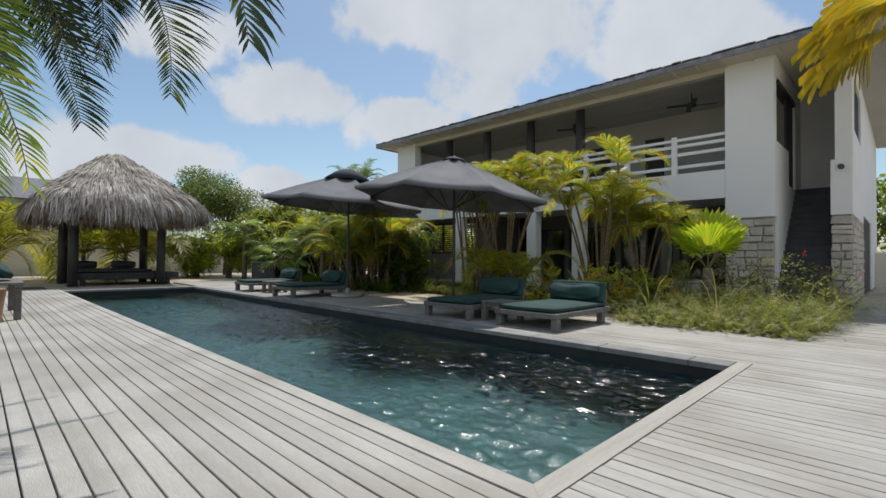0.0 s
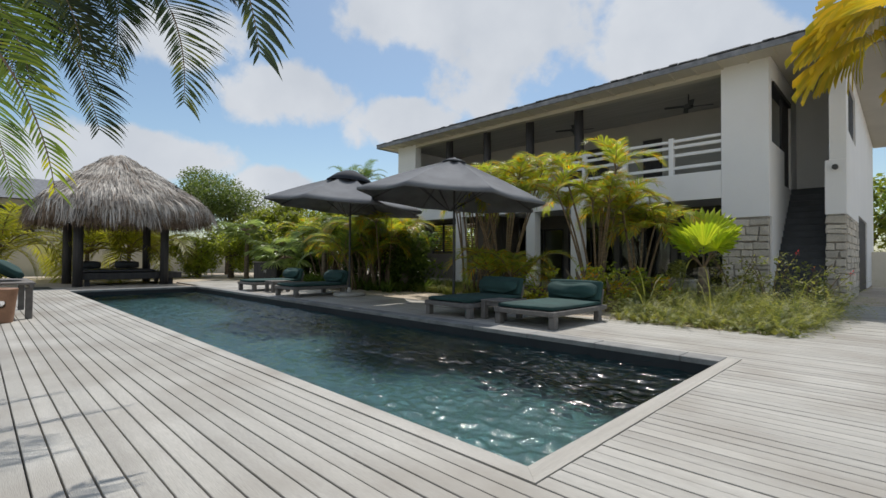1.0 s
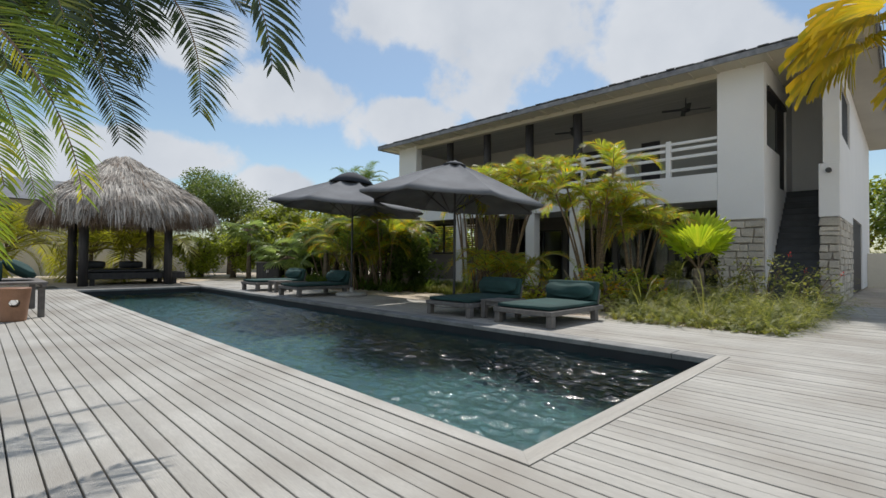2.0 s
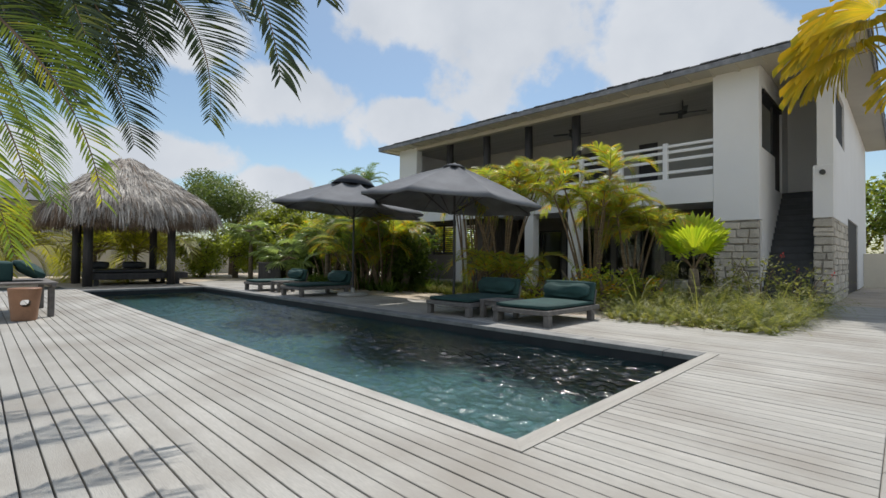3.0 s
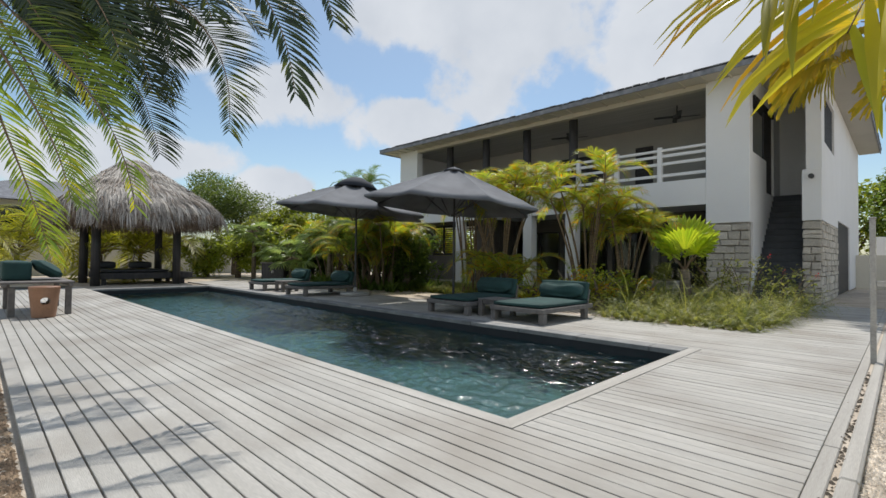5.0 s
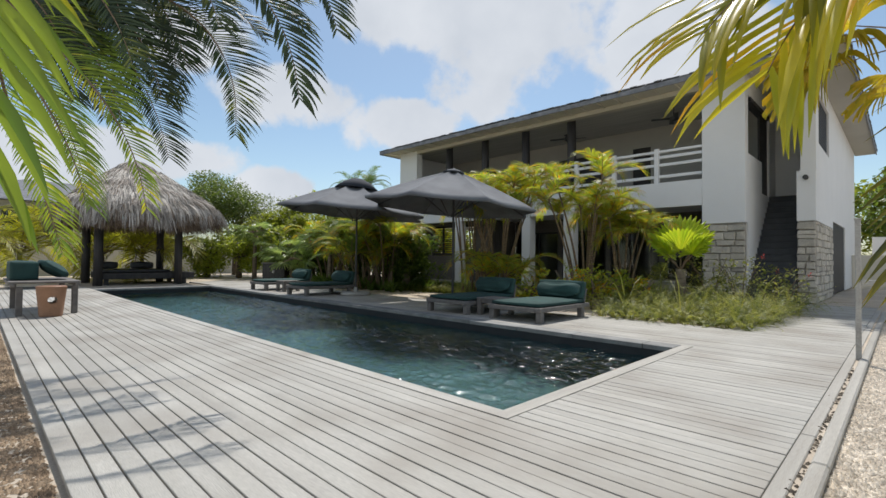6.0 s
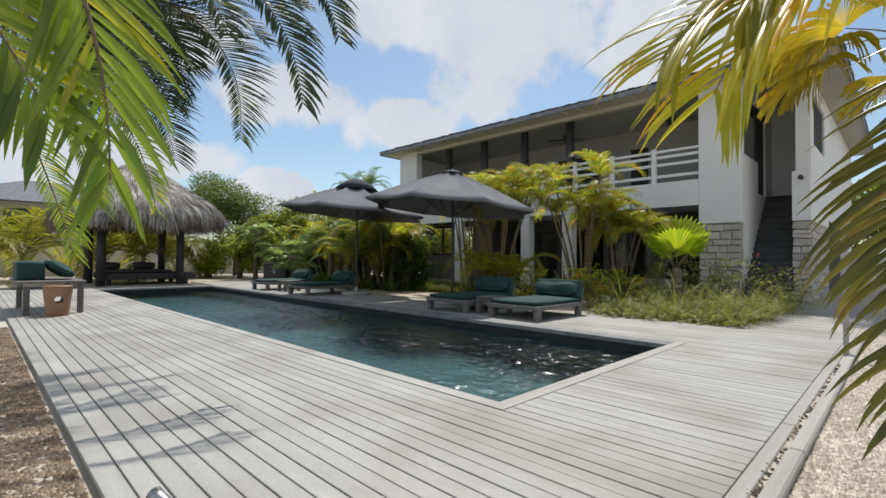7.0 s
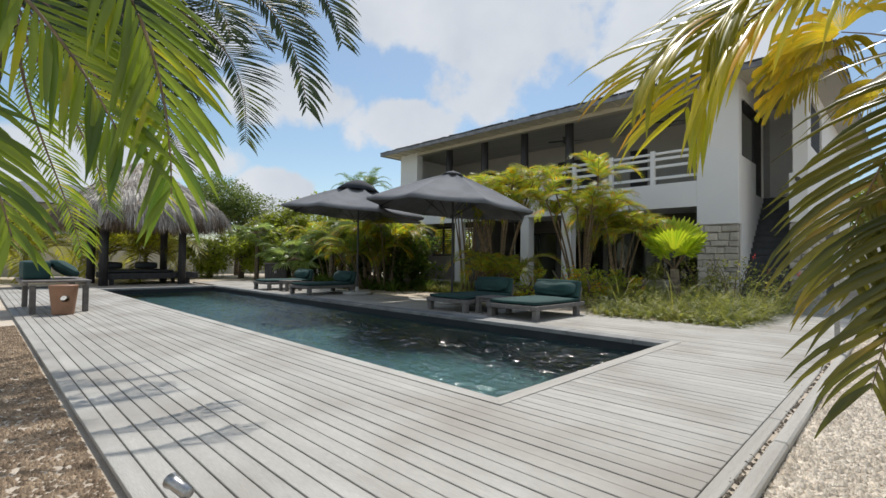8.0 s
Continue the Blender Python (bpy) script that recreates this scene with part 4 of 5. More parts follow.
# ---- sun loungers, tables, umbrellas ----
def lounger(at, label, group, turn=0.0):
    """A low teak lounger, foot towards -y: frame, four legs, mattress, upright back cushion."""
    ob = thing("sun_lounger", at, label, "sun lounger", group, turn=turn)
    W, Ln = 0.49, 1.70
    for sx in (-1, 1):
        for y in (0.03, Ln - 0.30):
            part("leg", boxed(sx * W - 0.05, sx * W + 0.05, y, y + 0.11, 0, 0.179, bevel=0.008), GREYWOOD, ob)
        part("side_rail", boxed(sx * W - 0.05, sx * W + 0.05, 0, Ln, 0.18, 0.255, bevel=0.008), GREYWOOD, ob)
    part("end_rail", boxed(-W + 0.051, W - 0.051, 0.0, 0.09, 0.181, 0.253, bevel=0.006), GREYWOOD, ob)
    part("end_rail", boxed(-W + 0.051, W - 0.051, Ln - 0.09, Ln, 0.181, 0.253, bevel=0.006), GREYWOOD, ob)
    for k in range(8):
        y = 0.15 + 0.18 * k
        part("slat", boxed(-W + 0.051, W - 0.051, y, y + 0.09, 0.215, 0.24), GREYWOOD, ob)
    part("mattress", cushion(bmesh.new(), -W - 0.01, W + 0.01, 0.04, Ln - 0.1, 0.257, 0.335, 0.02, 9), CUSHION, ob, "dark green canvas mattress", True)
    back = part("backrest", cushion(bmesh.new(), -W, W, -0.055, 0.055, 0.0, 0.34, 0.012, 9), CUSHION, ob, "dark green upright back cushion", True, at=pose(0, Ln - 0.16, 0.325, -16, 0, 0))
    pb = cushion(bmesh.new(), -W * 0.90, W * 0.90, -0.06, 0.06, 0.0, 0.27, 0.05, 9)
    for v in pb.verts:
        crease = 0.02 * math.sin(9 * v.co.x + 14 * v.co.z) + 0.018 * noise.noise((v.co.x * 6, v.co.z * 9, 3))
        v.co.y += crease if v.co.y < 0 else 0
        v.co.z -= 0.035 * max(0, 1 - (v.co.x / (W * 0.7)) ** 2) * (v.co.z / 0.27)
    part("pillow", pb, CUSHION, back, "softly creased green pillow", True, at=pose(0, -0.13, 0.02, -8, 0, 0))
    part("back_frame", boxed(-W, W, 0.065, 0.10, -0.08, 0.22, bevel=0.006), GREYWOOD, back)
    return ob


def low_table(at, group, size=(0.50, 0.55), label="low grey slatted teak side table between loungers"):
    ob = thing("side_table", at, label, "table", group)
    w, d = size
    n = 6
    for k in range(n):
        x = -w / 2 + w * k / n
        part("top_slat", boxed(x, x + w / n - 0.008, -d / 2, d / 2, 0.30, 0.325, bevel=0.004), GREYWOOD, ob)
    for sx in (-1, 1):
        part("apron", boxed(-w / 2 + 0.06, w / 2 - 0.06, sx * (d / 2 - 0.05) - 0.015, sx * (d / 2 - 0.05) + 0.015, 0.23, 0.298), GREYWOOD, ob)
        for sy in (-1, 1):
            x, y = sx * (w / 2 - 0.05), sy * (d / 2 - 0.05)
            part("leg", boxed(x - 0.045, x + 0.045, y - 0.045, y + 0.045, 0, 0.298, bevel=0.006), GREYWOOD, ob)
    return ob


lounger((-2.78, 3.90, 0.0), "grey teak lounger with green cushions, half in the sun", "pool loungers")
lounger((-4.40, 3.90, 0.0), "grey teak lounger with green cushions, shaded by the umbrella", "pool loungers")
low_table((-3.58, 4.45, 0.0), "pool tables")
lounger((-10.12, 3.74, 0.0), "grey teak lounger with green cushions and a back pillow", "pool loungers")
lounger((-12.75, 3.80, 0.0), "grey teak lounger with green cushions near the pool's end", "pool loungers")
low_table((-11.75, 4.35, 0.0), "pool tables")


def umbrella(at, radius, edge, top, turn, label, vent=0.0, lean=4.5):
    """An eight-ribbed canvas umbrella: sagging panels, short valance, pole, ribs, round foot."""
    ob = thing("garden_umbrella", at, label, "umbrella", "pool umbrellas", turn=turn)
    part("pole", tube(bmesh.new(), [(0, 0, 0.08), (0, 0, top - 0.06)], [0.028, 0.026], 12), POLE, ob)
    part("base", lathe(bmesh.new(), [(0.40, 0.0), (0.42, 0.02), (0.42, 0.06), (0.38, 0.085), (0.06, 0.09), (0.05, 0.22)], 28), CONCRETE, ob, "round pale concrete foot")
    tip = pose(0, 0, top, 0, 0, 45 - turn) @ pose(0, 0, 0, 0, lean, 0) @ pose(0, 0, 0, 0, 0, turn - 45) @ pose(0, 0, -top)
    bm = bmesh.new()
    n, rows, cols = 8, 10, 6
    ring0 = None
    for i in range(rows + 1):
        s = i / rows
        ring = []
        for k in range(n):
            for c in range(cols):
                f = c / cols
                a0, a1 = 2 * math.pi * k / n, 2 * math.pi * (k + 1) / n
                p = Vector((math.cos(a0), math.sin(a0), 0)).lerp(Vector((math.cos(a1), math.sin(a1), 0)), f)
                scallop = 1 - 0.07 * math.sin(math.pi * f) * s ** 2
                r = (0.06 + (radius - 0.06) * s) * scallop
                z = top + (edge - top) * (0.86 * s + 0.14 * s * s) - 0.075 * math.sin(math.pi * f) ** 0.6 * math.sin(math.pi * min(1, 0.15 + 0.8 * s)) * (1 - 0.55 * s ** 4) + 0.010 * noise.noise((p.x * 3 + turn, p.y * 3, s * 4))
                ring.append(bm.verts.new((p.x * r, p.y * r, z)))
        if ring0:
            m = len(ring)
            for q in range(m):
                f = bm.faces.new((ring0[q], ring[q], ring[(q + 1) % m], ring0[(q + 1) % m]))
                if q % cols == 0:
                    f.edges[0].smooth = False
        else:
            bm.faces.new(ring)
        ring0 = ring
    low = [bm.verts.new((v.co.x * 0.995, v.co.y * 0.995, v.co.z - 0.055)) for v in ring0]
    for q in range(len(low)):
        bm.faces.new((ring0[q], low[q], low[(q + 1) % len(low)], ring0[(q + 1) % len(low)]))
    canopy = part("canopy", bm, CANVAS, ob, "faded charcoal canvas canopy", True, at=tip)
    sol = canopy.modifiers.new("cloth", 'SOLIDIFY')
    sol.thickness = 0.004
    bm = bmesh.new()
    if vent:
        lathe(bm, [(0.015, top + 0.13), (0.16, top + 0.11), (0.38, top + 0.01), (0.62, top - 0.18), (0.61, top - 0.19), (0.36, top - 0.01)], 24)
    else:
        lathe(bm, [(0.015, top + 0.06), (0.03, top + 0.035), (0.14, top + 0.01), (0.26, top - 0.05), (0.25, top - 0.06), (0.12, top - 0.01)], 16)
    part("vent", bm, CAP if vent else CANVAS, canopy, "small canvas cap over the vent", True)
    for k in range(n):
        a = 2 * math.pi * k / n
        c, s = math.cos(a), math.sin(a)
        rib = part("rib", tube(bmesh.new(), [(c * 0.05, s * 0.05, top - 0.07), (c * radius * 0.55, s * radius * 0.55, top + (edge - top) * 0.50 - 0.035), (c * radius * 0.98, s * radius * 0.98, edge - 0.02)], [0.012, 0.011, 0.008], 6), POLE, ob, at=tip)
        part("strut", tube(bmesh.new(), [(c * 0.03, s * 0.03, edge - 0.25), (c * radius * 0.5, s * radius * 0.5, top + (edge - top) * 0.46 - 0.05)], [0.009, 0.009], 6), POLE, rib)
    return ob


umbrella((-5.55, 5.32, 0.0), 2.04, 2.28, 3.14, -70, "charcoal canvas umbrella on a dark pole beside the loungers")
umbrella((-9.20, 5.13, 0.0), 2.12, 2.36, 3.22, -62, "charcoal canvas umbrella with a raised vent, on a round foot", 0.03)

# ---- near deck: sofa end and stool ----
sofa = thing("garden_daybed", (-9.6, -1.75, 0.0), "grey teak daybed with dark green cushions", "daybed")
for sx in (-0.9, 0.82):
    for y in (-0.35, 0.40):
        part("leg", boxed(sx, sx + 0.09, y, y + 0.09, 0, 0.499, bevel=0.008), GREYWOOD, sofa)
for k in range(8):
    part("seat_slat", boxed(-0.98 + 0.245 * k, -0.98 + 0.245 * k + 0.235, -0.45, 0.52, 0.552, 0.59, bevel=0.006), GREYWOOD, sofa)
for y in (-0.43, 0.44):
    part("side_rail", boxed(-0.98, 0.98, y, y + 0.06, 0.50, 0.551, bevel=0.006), GREYWOOD, sofa)
part("bolster", cushion(bmesh.new(), -0.7, 0.5, -0.42, -0.02, 0.592, 0.93, 0.02, 9), CUSHION, sofa, "dark green boxed bolster cushion", True)
p = thing("pillow", (-9.45, -1.36, 0.592), "rounded green cushion leaning on the daybed", "pillow")
part("cover", cushion(bmesh.new(), -0.36, 0.36, -0.09, 0.09, 0.0, 0.46, 0.06, 9), CUSHION, p, "", True, at=pose(0, 0, 0.07, 56, 0, 0))

stool = thing("garden_stool", (-8.42, -1.66, 0.0), "orange-brown ceramic drum stool with round holes", "stool")
prof = [(0.155, 0.0)]
for k in range(1, 29):
    z = 0.0178 * k
    prof.append((0.160 + 0.052 * (z / 0.50) ** 1.1, z))
prof += [(0.212, 0.510), (0.200, 0.519), (0.10, 0.520), (0.02, 0.520)]
bm = lathe(bmesh.new(), prof, 56)
gone = [f for f in bm.faces if math.hypot(f.calc_center_median().y, f.calc_center_median().z - 0.285) < 0.060]
bmesh.ops.delete(bm, geom=gone, context='FACES')
body = part("body", bm, TERRA, stool, "", True)
part("hole_liner", tube(bmesh.new(), [(-0.192, 0, 0.285), (0.192, 0, 0.285)], [0.064, 0.064], 24, False), TERRA, body, "round hole through the drum")

spot = thing("spot_lamp", (0.02, -2.17, 0.0), "small stainless steel garden spot on the boards", "lamp")
part("stake", tube(bmesh.new(), [(0.06, 0, 0), (0.04, 0, 0.05)], [0.012, 0.012], 8), STEEL, spot)
part("housing", tube(bmesh.new(), [(0.06, 0.015, 0.055), (-0.03, -0.01, 0.075), (-0.06, -0.02, 0.082)], [0.026, 0.028, 0.034], 16), STEEL, spot, "", True)

post = thing("garden_post", (1.63, 4.25, -0.05), "slim pale grey post beside the deck edging", "post")
part("shaft", boxed(-0.025, 0.025, -0.025, 0.025, 0, 1.58, bevel=0.005), CONCRETE, post)
part("cap", boxed(-0.032, 0.032, -0.032, 0.032, 1.581, 1.60, bevel=0.005), CONCRETE, post)

part("rail", boxed(0.026, 1.5, -0.02, 0.02, 0.86, 0.92, bevel=0.005), CONCRETE, post)

bench = thing("garden_bench", (-11.0, 12.95, 0.06), "pale weathered slatted bench on the terrace", "bench")
for sx in (-0.75, 0.0, 0.75):
    part("leg", boxed(sx - 0.03, sx + 0.03, -0.22, -0.16, 0, 0.40), CONCRETE, bench)
    part("back_post", boxed(sx - 0.03, sx + 0.03, 0.20, 0.26, 0, 0.82), CONCRETE, bench)
for k in range(5):
    part("seat_slat", boxed(-0.80, 0.80, -0.23 + 0.085 * k, -0.16 + 0.085 * k, 0.401, 0.425, bevel=0.004), CONCRETE, bench)
for k in range(3):
    part("back_slat", boxed(-0.80, 0.80, 0.175, 0.198, 0.52 + 0.11 * k, 0.59 + 0.11 * k, bevel=0.004), CONCRETE, bench)

cab = thing("outdoor_cabinet", (-17.6, 6.75, -0.05), "dark timber outdoor cabinet under the palms", "cabinet", turn=40)
part("body", boxed(-0.5, 0.5, -0.25, 0.25, 0.12, 0.82, bevel=0.008), DARKWOOD, cab)
part("top", boxed(-0.55, 0.55, -0.29, 0.29, 0.821, 0.87, bevel=0.008), GREYWOOD, cab)
for sx in (-0.25, 0.25):
    d = part("door", boxed(sx - 0.235, sx + 0.235, -0.272, -0.252, 0.14, 0.80, bevel=0.004), DARKWOOD, cab)
    part("handle", boxed(sx * 0.12 - 0.01, sx * 0.12 + 0.01, -0.29, -0.273, 0.42, 0.54), STEEL, d)
for sx in (-0.42, 0.42):
    part("leg", boxed(sx - 0.04, sx + 0.04, -0.2, 0.2, 0, 0.119), DARKWOOD, cab)

pot = thing("planter", (-2.75, 10.7, -0.05), "pale square concrete planter under the fan palm", "planter")
bm = boxed(-0.32, 0.32, -0.32, 0.32, 0, 0.52, bevel=0.012)
part("pot", bm, CONCRETE, pot)
part("rim", boxed(-0.36, 0.36, -0.36, 0.36, 0.521, 0.58, bevel=0.01), CONCRETE, pot)
part("soil", boxed(-0.30, 0.30, -0.30, 0.30, 0.581, 0.60), DEBRIS, pot)
part("plant", crown_mesh("plant", (0.38, 0.38, 0.35), 500, 0.10, 205, L_GRASS, 7), None, pot, at=pose(0, 0, 0.85))

rock = thing("garden_rock", (-12.2, 6.5, -0.05), "rounded pale coral rock at the planting's edge", "rock")
bm = bmesh.new()
bmesh.ops.create_icosphere(bm, subdivisions=3, radius=0.22)
for v in bm.verts:
    v.co *= 1 + 0.25 * noise.noise(v.co * 6)
    v.co.z = v.co.z * 0.7 + 0.13
part("stone", bm, STONE, rock, "", True)

# ---- planting ----
clump("areca_palm", (-6.35, 8.15, -0.05), 9, 3.3, "areca palm clump with yellow-green feathery leaves", 31, ARECA, 0.46, 7, 0.9, "arecas by the house")
clump("areca_palm", (-4.0, 8.75, -0.05), 9, 3.1, "tall areca palm clump, orange-tinted crowns against the house", 32, ARECA, 0.42, 6, 0.85, "arecas by the house")
clump("areca_palm", (-8.2, 9.4, -0.05), 7, 3.3, "areca palm clump with pale glossy crowns", 35, ARECA, 0.35, 6, 0.95, "arecas by the house")
clump("areca_palm", (-3.25, 9.35, -0.05), 6, 2.35, "smaller areca clump with yellowing leaves", 33, ARECA, 0.28, 6, 0.85, "arecas by the house")
clump("areca_palm", (-7.6, 8.3, -0.05), 6, 3.1, "areca palm clump with broad pale crowns above the umbrella", 36, ARECA, 0.4, 5, 0.95, "arecas by the house")
clump("areca_palm", (-5.7, 7.3, -0.05), 6, 0.7, "low young areca with arching yellow leaves", 34, ARECA, 0.3, 5, 0.85, "arecas by the house")
for k, (x, y, h, c) in enumerate(((-11.0, 7.6, 2.1, 9), (-12.4, 8.3, 2.3, 9), (-11.7, 7.2, 1.5, 8), (-13.6, 8.4, 2.0, 8), (-15.4, 8.2, 2.0, 8))):
    clump("garden_palm", (x, y, -0.05), c, h, "dense dark green palm thicket behind the loungers", 40 + k, ARECA + GREENF[:1], 0.5, 6, 0.95, "thicket palms")
fp = thing("fan_palm", (-1.66, 8.8, -0.05), "young fan palm with bright backlit yellow-green leaves", "palm tree")
part("trunk", tube(bmesh.new(), [(0, 0, 0), (0.01, 0, 0.45), (0, 0, 0.92)], [0.12, 0.13, 0.09], 10), BARK, fp, "", True)
for k, (yaw, tilt, sc) in enumerate(((-72, -66, 1.15), (-8, -54, 1.15), (-148, -54, 1.15), (100, -78, 1.4), (40, -62, 1.15), (185, -48, 1.0))):
    part("fan_leaf", FANS[k % 2], None, fp, at=pose(0, 0, 0.88, 0, tilt, yaw) @ Matrix.Scale(sc, 4))
for k, (x, y, s) in enumerate(((-17.0, 7.2, 1.0), (-18.6, 7.6, 1.1), (-16.2, 8.6, 1.0), (-14.6, 7.6, 0.9), (-20.4, 7.0, 1.0))):
    palm("silver_palm", (x, y, -0.05), 1.1 + 0.3 * k, 14, DEEPF, "green fan palm with pale splayed leaves", 60 + k, scale=1.3 * s, low=-20, high=90)
for k, (x, y) in enumerate(((-25.0, -1.2), (-24.4, 1.6), (-25.5, 4.2), (-26.0, -4.0), (-23.6, -2.8), (-23.6, 3.0))):
    palm("yellow_palm", (x, y, -0.05), 1.15, 14, YELLOWF, "low palm with arching yellow-green fronds by the wall", 70 + k, scale=1.6, low=-30, high=75)
tree("broadleaf_tree", (-27.0, 8.6, -0.05), 6.0, (3.4, 3.4, 2.4), "dark green broadleaf tree with a ragged crown", 81, L_TREE, 17000, 0.15)
tree("broadleaf_tree", (-22.5, 9.4, -0.05), 4.2, (2.2, 2.0, 1.7), "leafy green tree behind the palm thicket", 82, L_BUSH, 6000, 0.2)
tree("broadleaf_tree", (-19.0, 11.0, -0.05), 4.2, (2.2, 2.0, 1.7), "leafy green tree beside the villa", 83, L_BUSH, 6000, 0.2)
tree("broadleaf_tree", (-28.5, -4.0, -0.05), 3.6, (2.4, 2.8, 1.6), "green shrub-like tree by the garden wall", 84, L_BUSH, 6000, 0.2)
tree("broadleaf_tree", (3.0, 31.0, -0.05), 6.2, (3.4, 3.0, 2.6), "dark tree beyond the garden wall", 85, L_DEEP, 6000, 0.28)
tree("broadleaf_tree", (-0.2, 33.0, -0.05), 6.0, (3.0, 2.8, 2.8), "green tree rising over the white wall", 185, L_BUSH, 6000, 0.28)
tree("broadleaf_tree", (7.5, 32.5, -0.05), 5.6, (3.2, 2.8, 2.6), "broad green tree outside the white wall", 186, L_DEEP, 6000, 0.28)
tree("broadleaf_tree", (-16.5, 20.0, -0.05), 4.0, (2.0, 2.4, 1.9), "sunlit shrub seen through the louvres", 86, L_BUSH, 5000, 0.2)
for k, (x, y, h, r) in enumerate(((-20.5, 8.6, 2.6, 1.9), (-18.2, 9.6, 2.8, 1.9), (-16.0, 9.9, 2.7, 1.8), (-13.9, 10.0, 2.7, 1.5), (-22.8, 7.2, 2.4, 1.9), (-24.5, 6.2, 2.2, 1.6))):
    tree("shrub", (x, y, -0.05), h, (r, r * 0.8, 1.35), "dense green shrub at the back of the planting", 180 + k, L_BUSH, 5200, 0.17, "shrub")
for k, (x, y) in enumerate(((-18.2, 17.2), (-20.2, 16.2), (-19.0, 19.5), (-17.2, 15.6))):
    tree("shrub", (x, y, -0.05), 3.1, (1.9, 1.9, 1.5), "sunlit yellow-green shrub behind the lounge", 190 + k, L_ARECA, 4200, 0.2, "shrub")
for k, (x, y) in enumerate(((-11.2, 8.9), (-12.8, 9.3), (-14.4, 9.2), (-16.2, 9.0), (-17.8, 8.6), (-19.6, 8.2), (-10.6, 8.2))):
    tree("shrub", (x, y, -0.05), 1.75, (1.25, 0.9, 0.95), "low dark green shrub filling the palm thicket", 210 + k, L_DEEP, 2600, 0.15, "shrub")
for k, (x, y, h) in enumerate(((-2.95, 7.3, 0.75), (-3.7, 7.5, 0.9), (-4.6, 7.1, 0.6), (-2.3, 7.9, 0.8))):
    tree("shrub", (x, y, -0.05), h, (0.62, 0.5, 0.45), "low sunlit yellow-green shrub beside the loungers", 230 + k, L_ARECA, 700, 0.10, "shrub")
palm("tall_palm", (-14.2, 9.2, -0.05), 4.2, 12, GREENF, "slim palm rising behind the umbrella", 87, scale=0.55, low=-10, high=80)
palm("tall_palm", (-16.0, 9.6, -0.05), 4.3, 12, GREENF, "slim palm near the villa's corner", 88, scale=0.55, low=-10, high=80)


def tuft_mesh(blades, height, spread, seed, material, width=0.012):
    rnd = random.Random(seed)
    bm = bmesh.new()
    for _ in range(blades):
        a = rnd.uniform(0, 6.283)
        out = Vector((math.cos(a), math.sin(a), 0))
        p = out * rnd.uniform(0, spread * 0.4)
        d = (Vector((0, 0, 1)) + out * rnd.uniform(0.1, 0.9)).normalized()
        ln = height * rnd.uniform(0.5, 1.15)
        side = out.cross(Vector((0, 0, 1)))
        prev = None
        for j in range(5):
            w = width * (1 - 0.9 * (j / 4) ** 2)
            ring = [bm.verts.new(p + side * w), bm.verts.new(p - side * w)]
            if prev:
                bm.faces.new((prev[0], prev[1], ring[1], ring[0]))
            prev = ring
            p = p + d * ln / 4
            d = (d + out * rnd.uniform(0.1, 0.35) + Vector((0, 0, -0.32))).normalized()
    return bm


def bed_of(name, count, area, height, seed, label, material, width=0.010, blades=34):
    """Tufts spread over a bed, joined as one mass of leaves."""
    rnd = random.Random(seed)
    tufts = [tuft_mesh(blades, height, 0.25, seed + k, material, width) for k in range(3)]
    datas = []
    for t in tufts:
        t.verts.index_update()
        datas.append(([v.co.copy() for v in t.verts], [[v.index for v in f.verts] for f in t.faces]))
        t.free()
    verts, faces = [], []
    for _ in range(count):
        x, y, k = area(rnd)
        m = pose(x, y, -0.05, 0, 0, rnd.uniform(0, 360)) @ Matrix.Scale(k * rnd.uniform(0.55, 1.55), 4)
        vs, fs = rnd.choice(datas)
        i = len(verts)
        verts += [m @ v for v in vs]
        faces += [[i + q for q in f] for f in fs]
    me = bpy.data.meshes.new(name)
    me.from_pydata(verts, [], faces)
    me.materials.append(material)
    return tagged(new(name, me), label, "plants", "", "stuff")


def fern_area(rnd):
    y = rnd.uniform(5.75, 10.3)
    x0, x1 = -2.1 - 0.35 * (y - 5.6), 0.30 + 0.06 * (y - 5.6)
    edge = min(1.0, 0.45 + 0.28 * (y - 5.7))
    x = rnd.uniform(x0, x1)
    return x, y, edge * (0.85 + 0.75 * noise.noise((x * 1.3, y * 1.3, 4.0)))


bed_of("fern_bed", 120, fern_area, 0.5, 91, "sprawling green fern and grass bed beside the deck", L_GRASS, 0.0055, 40)


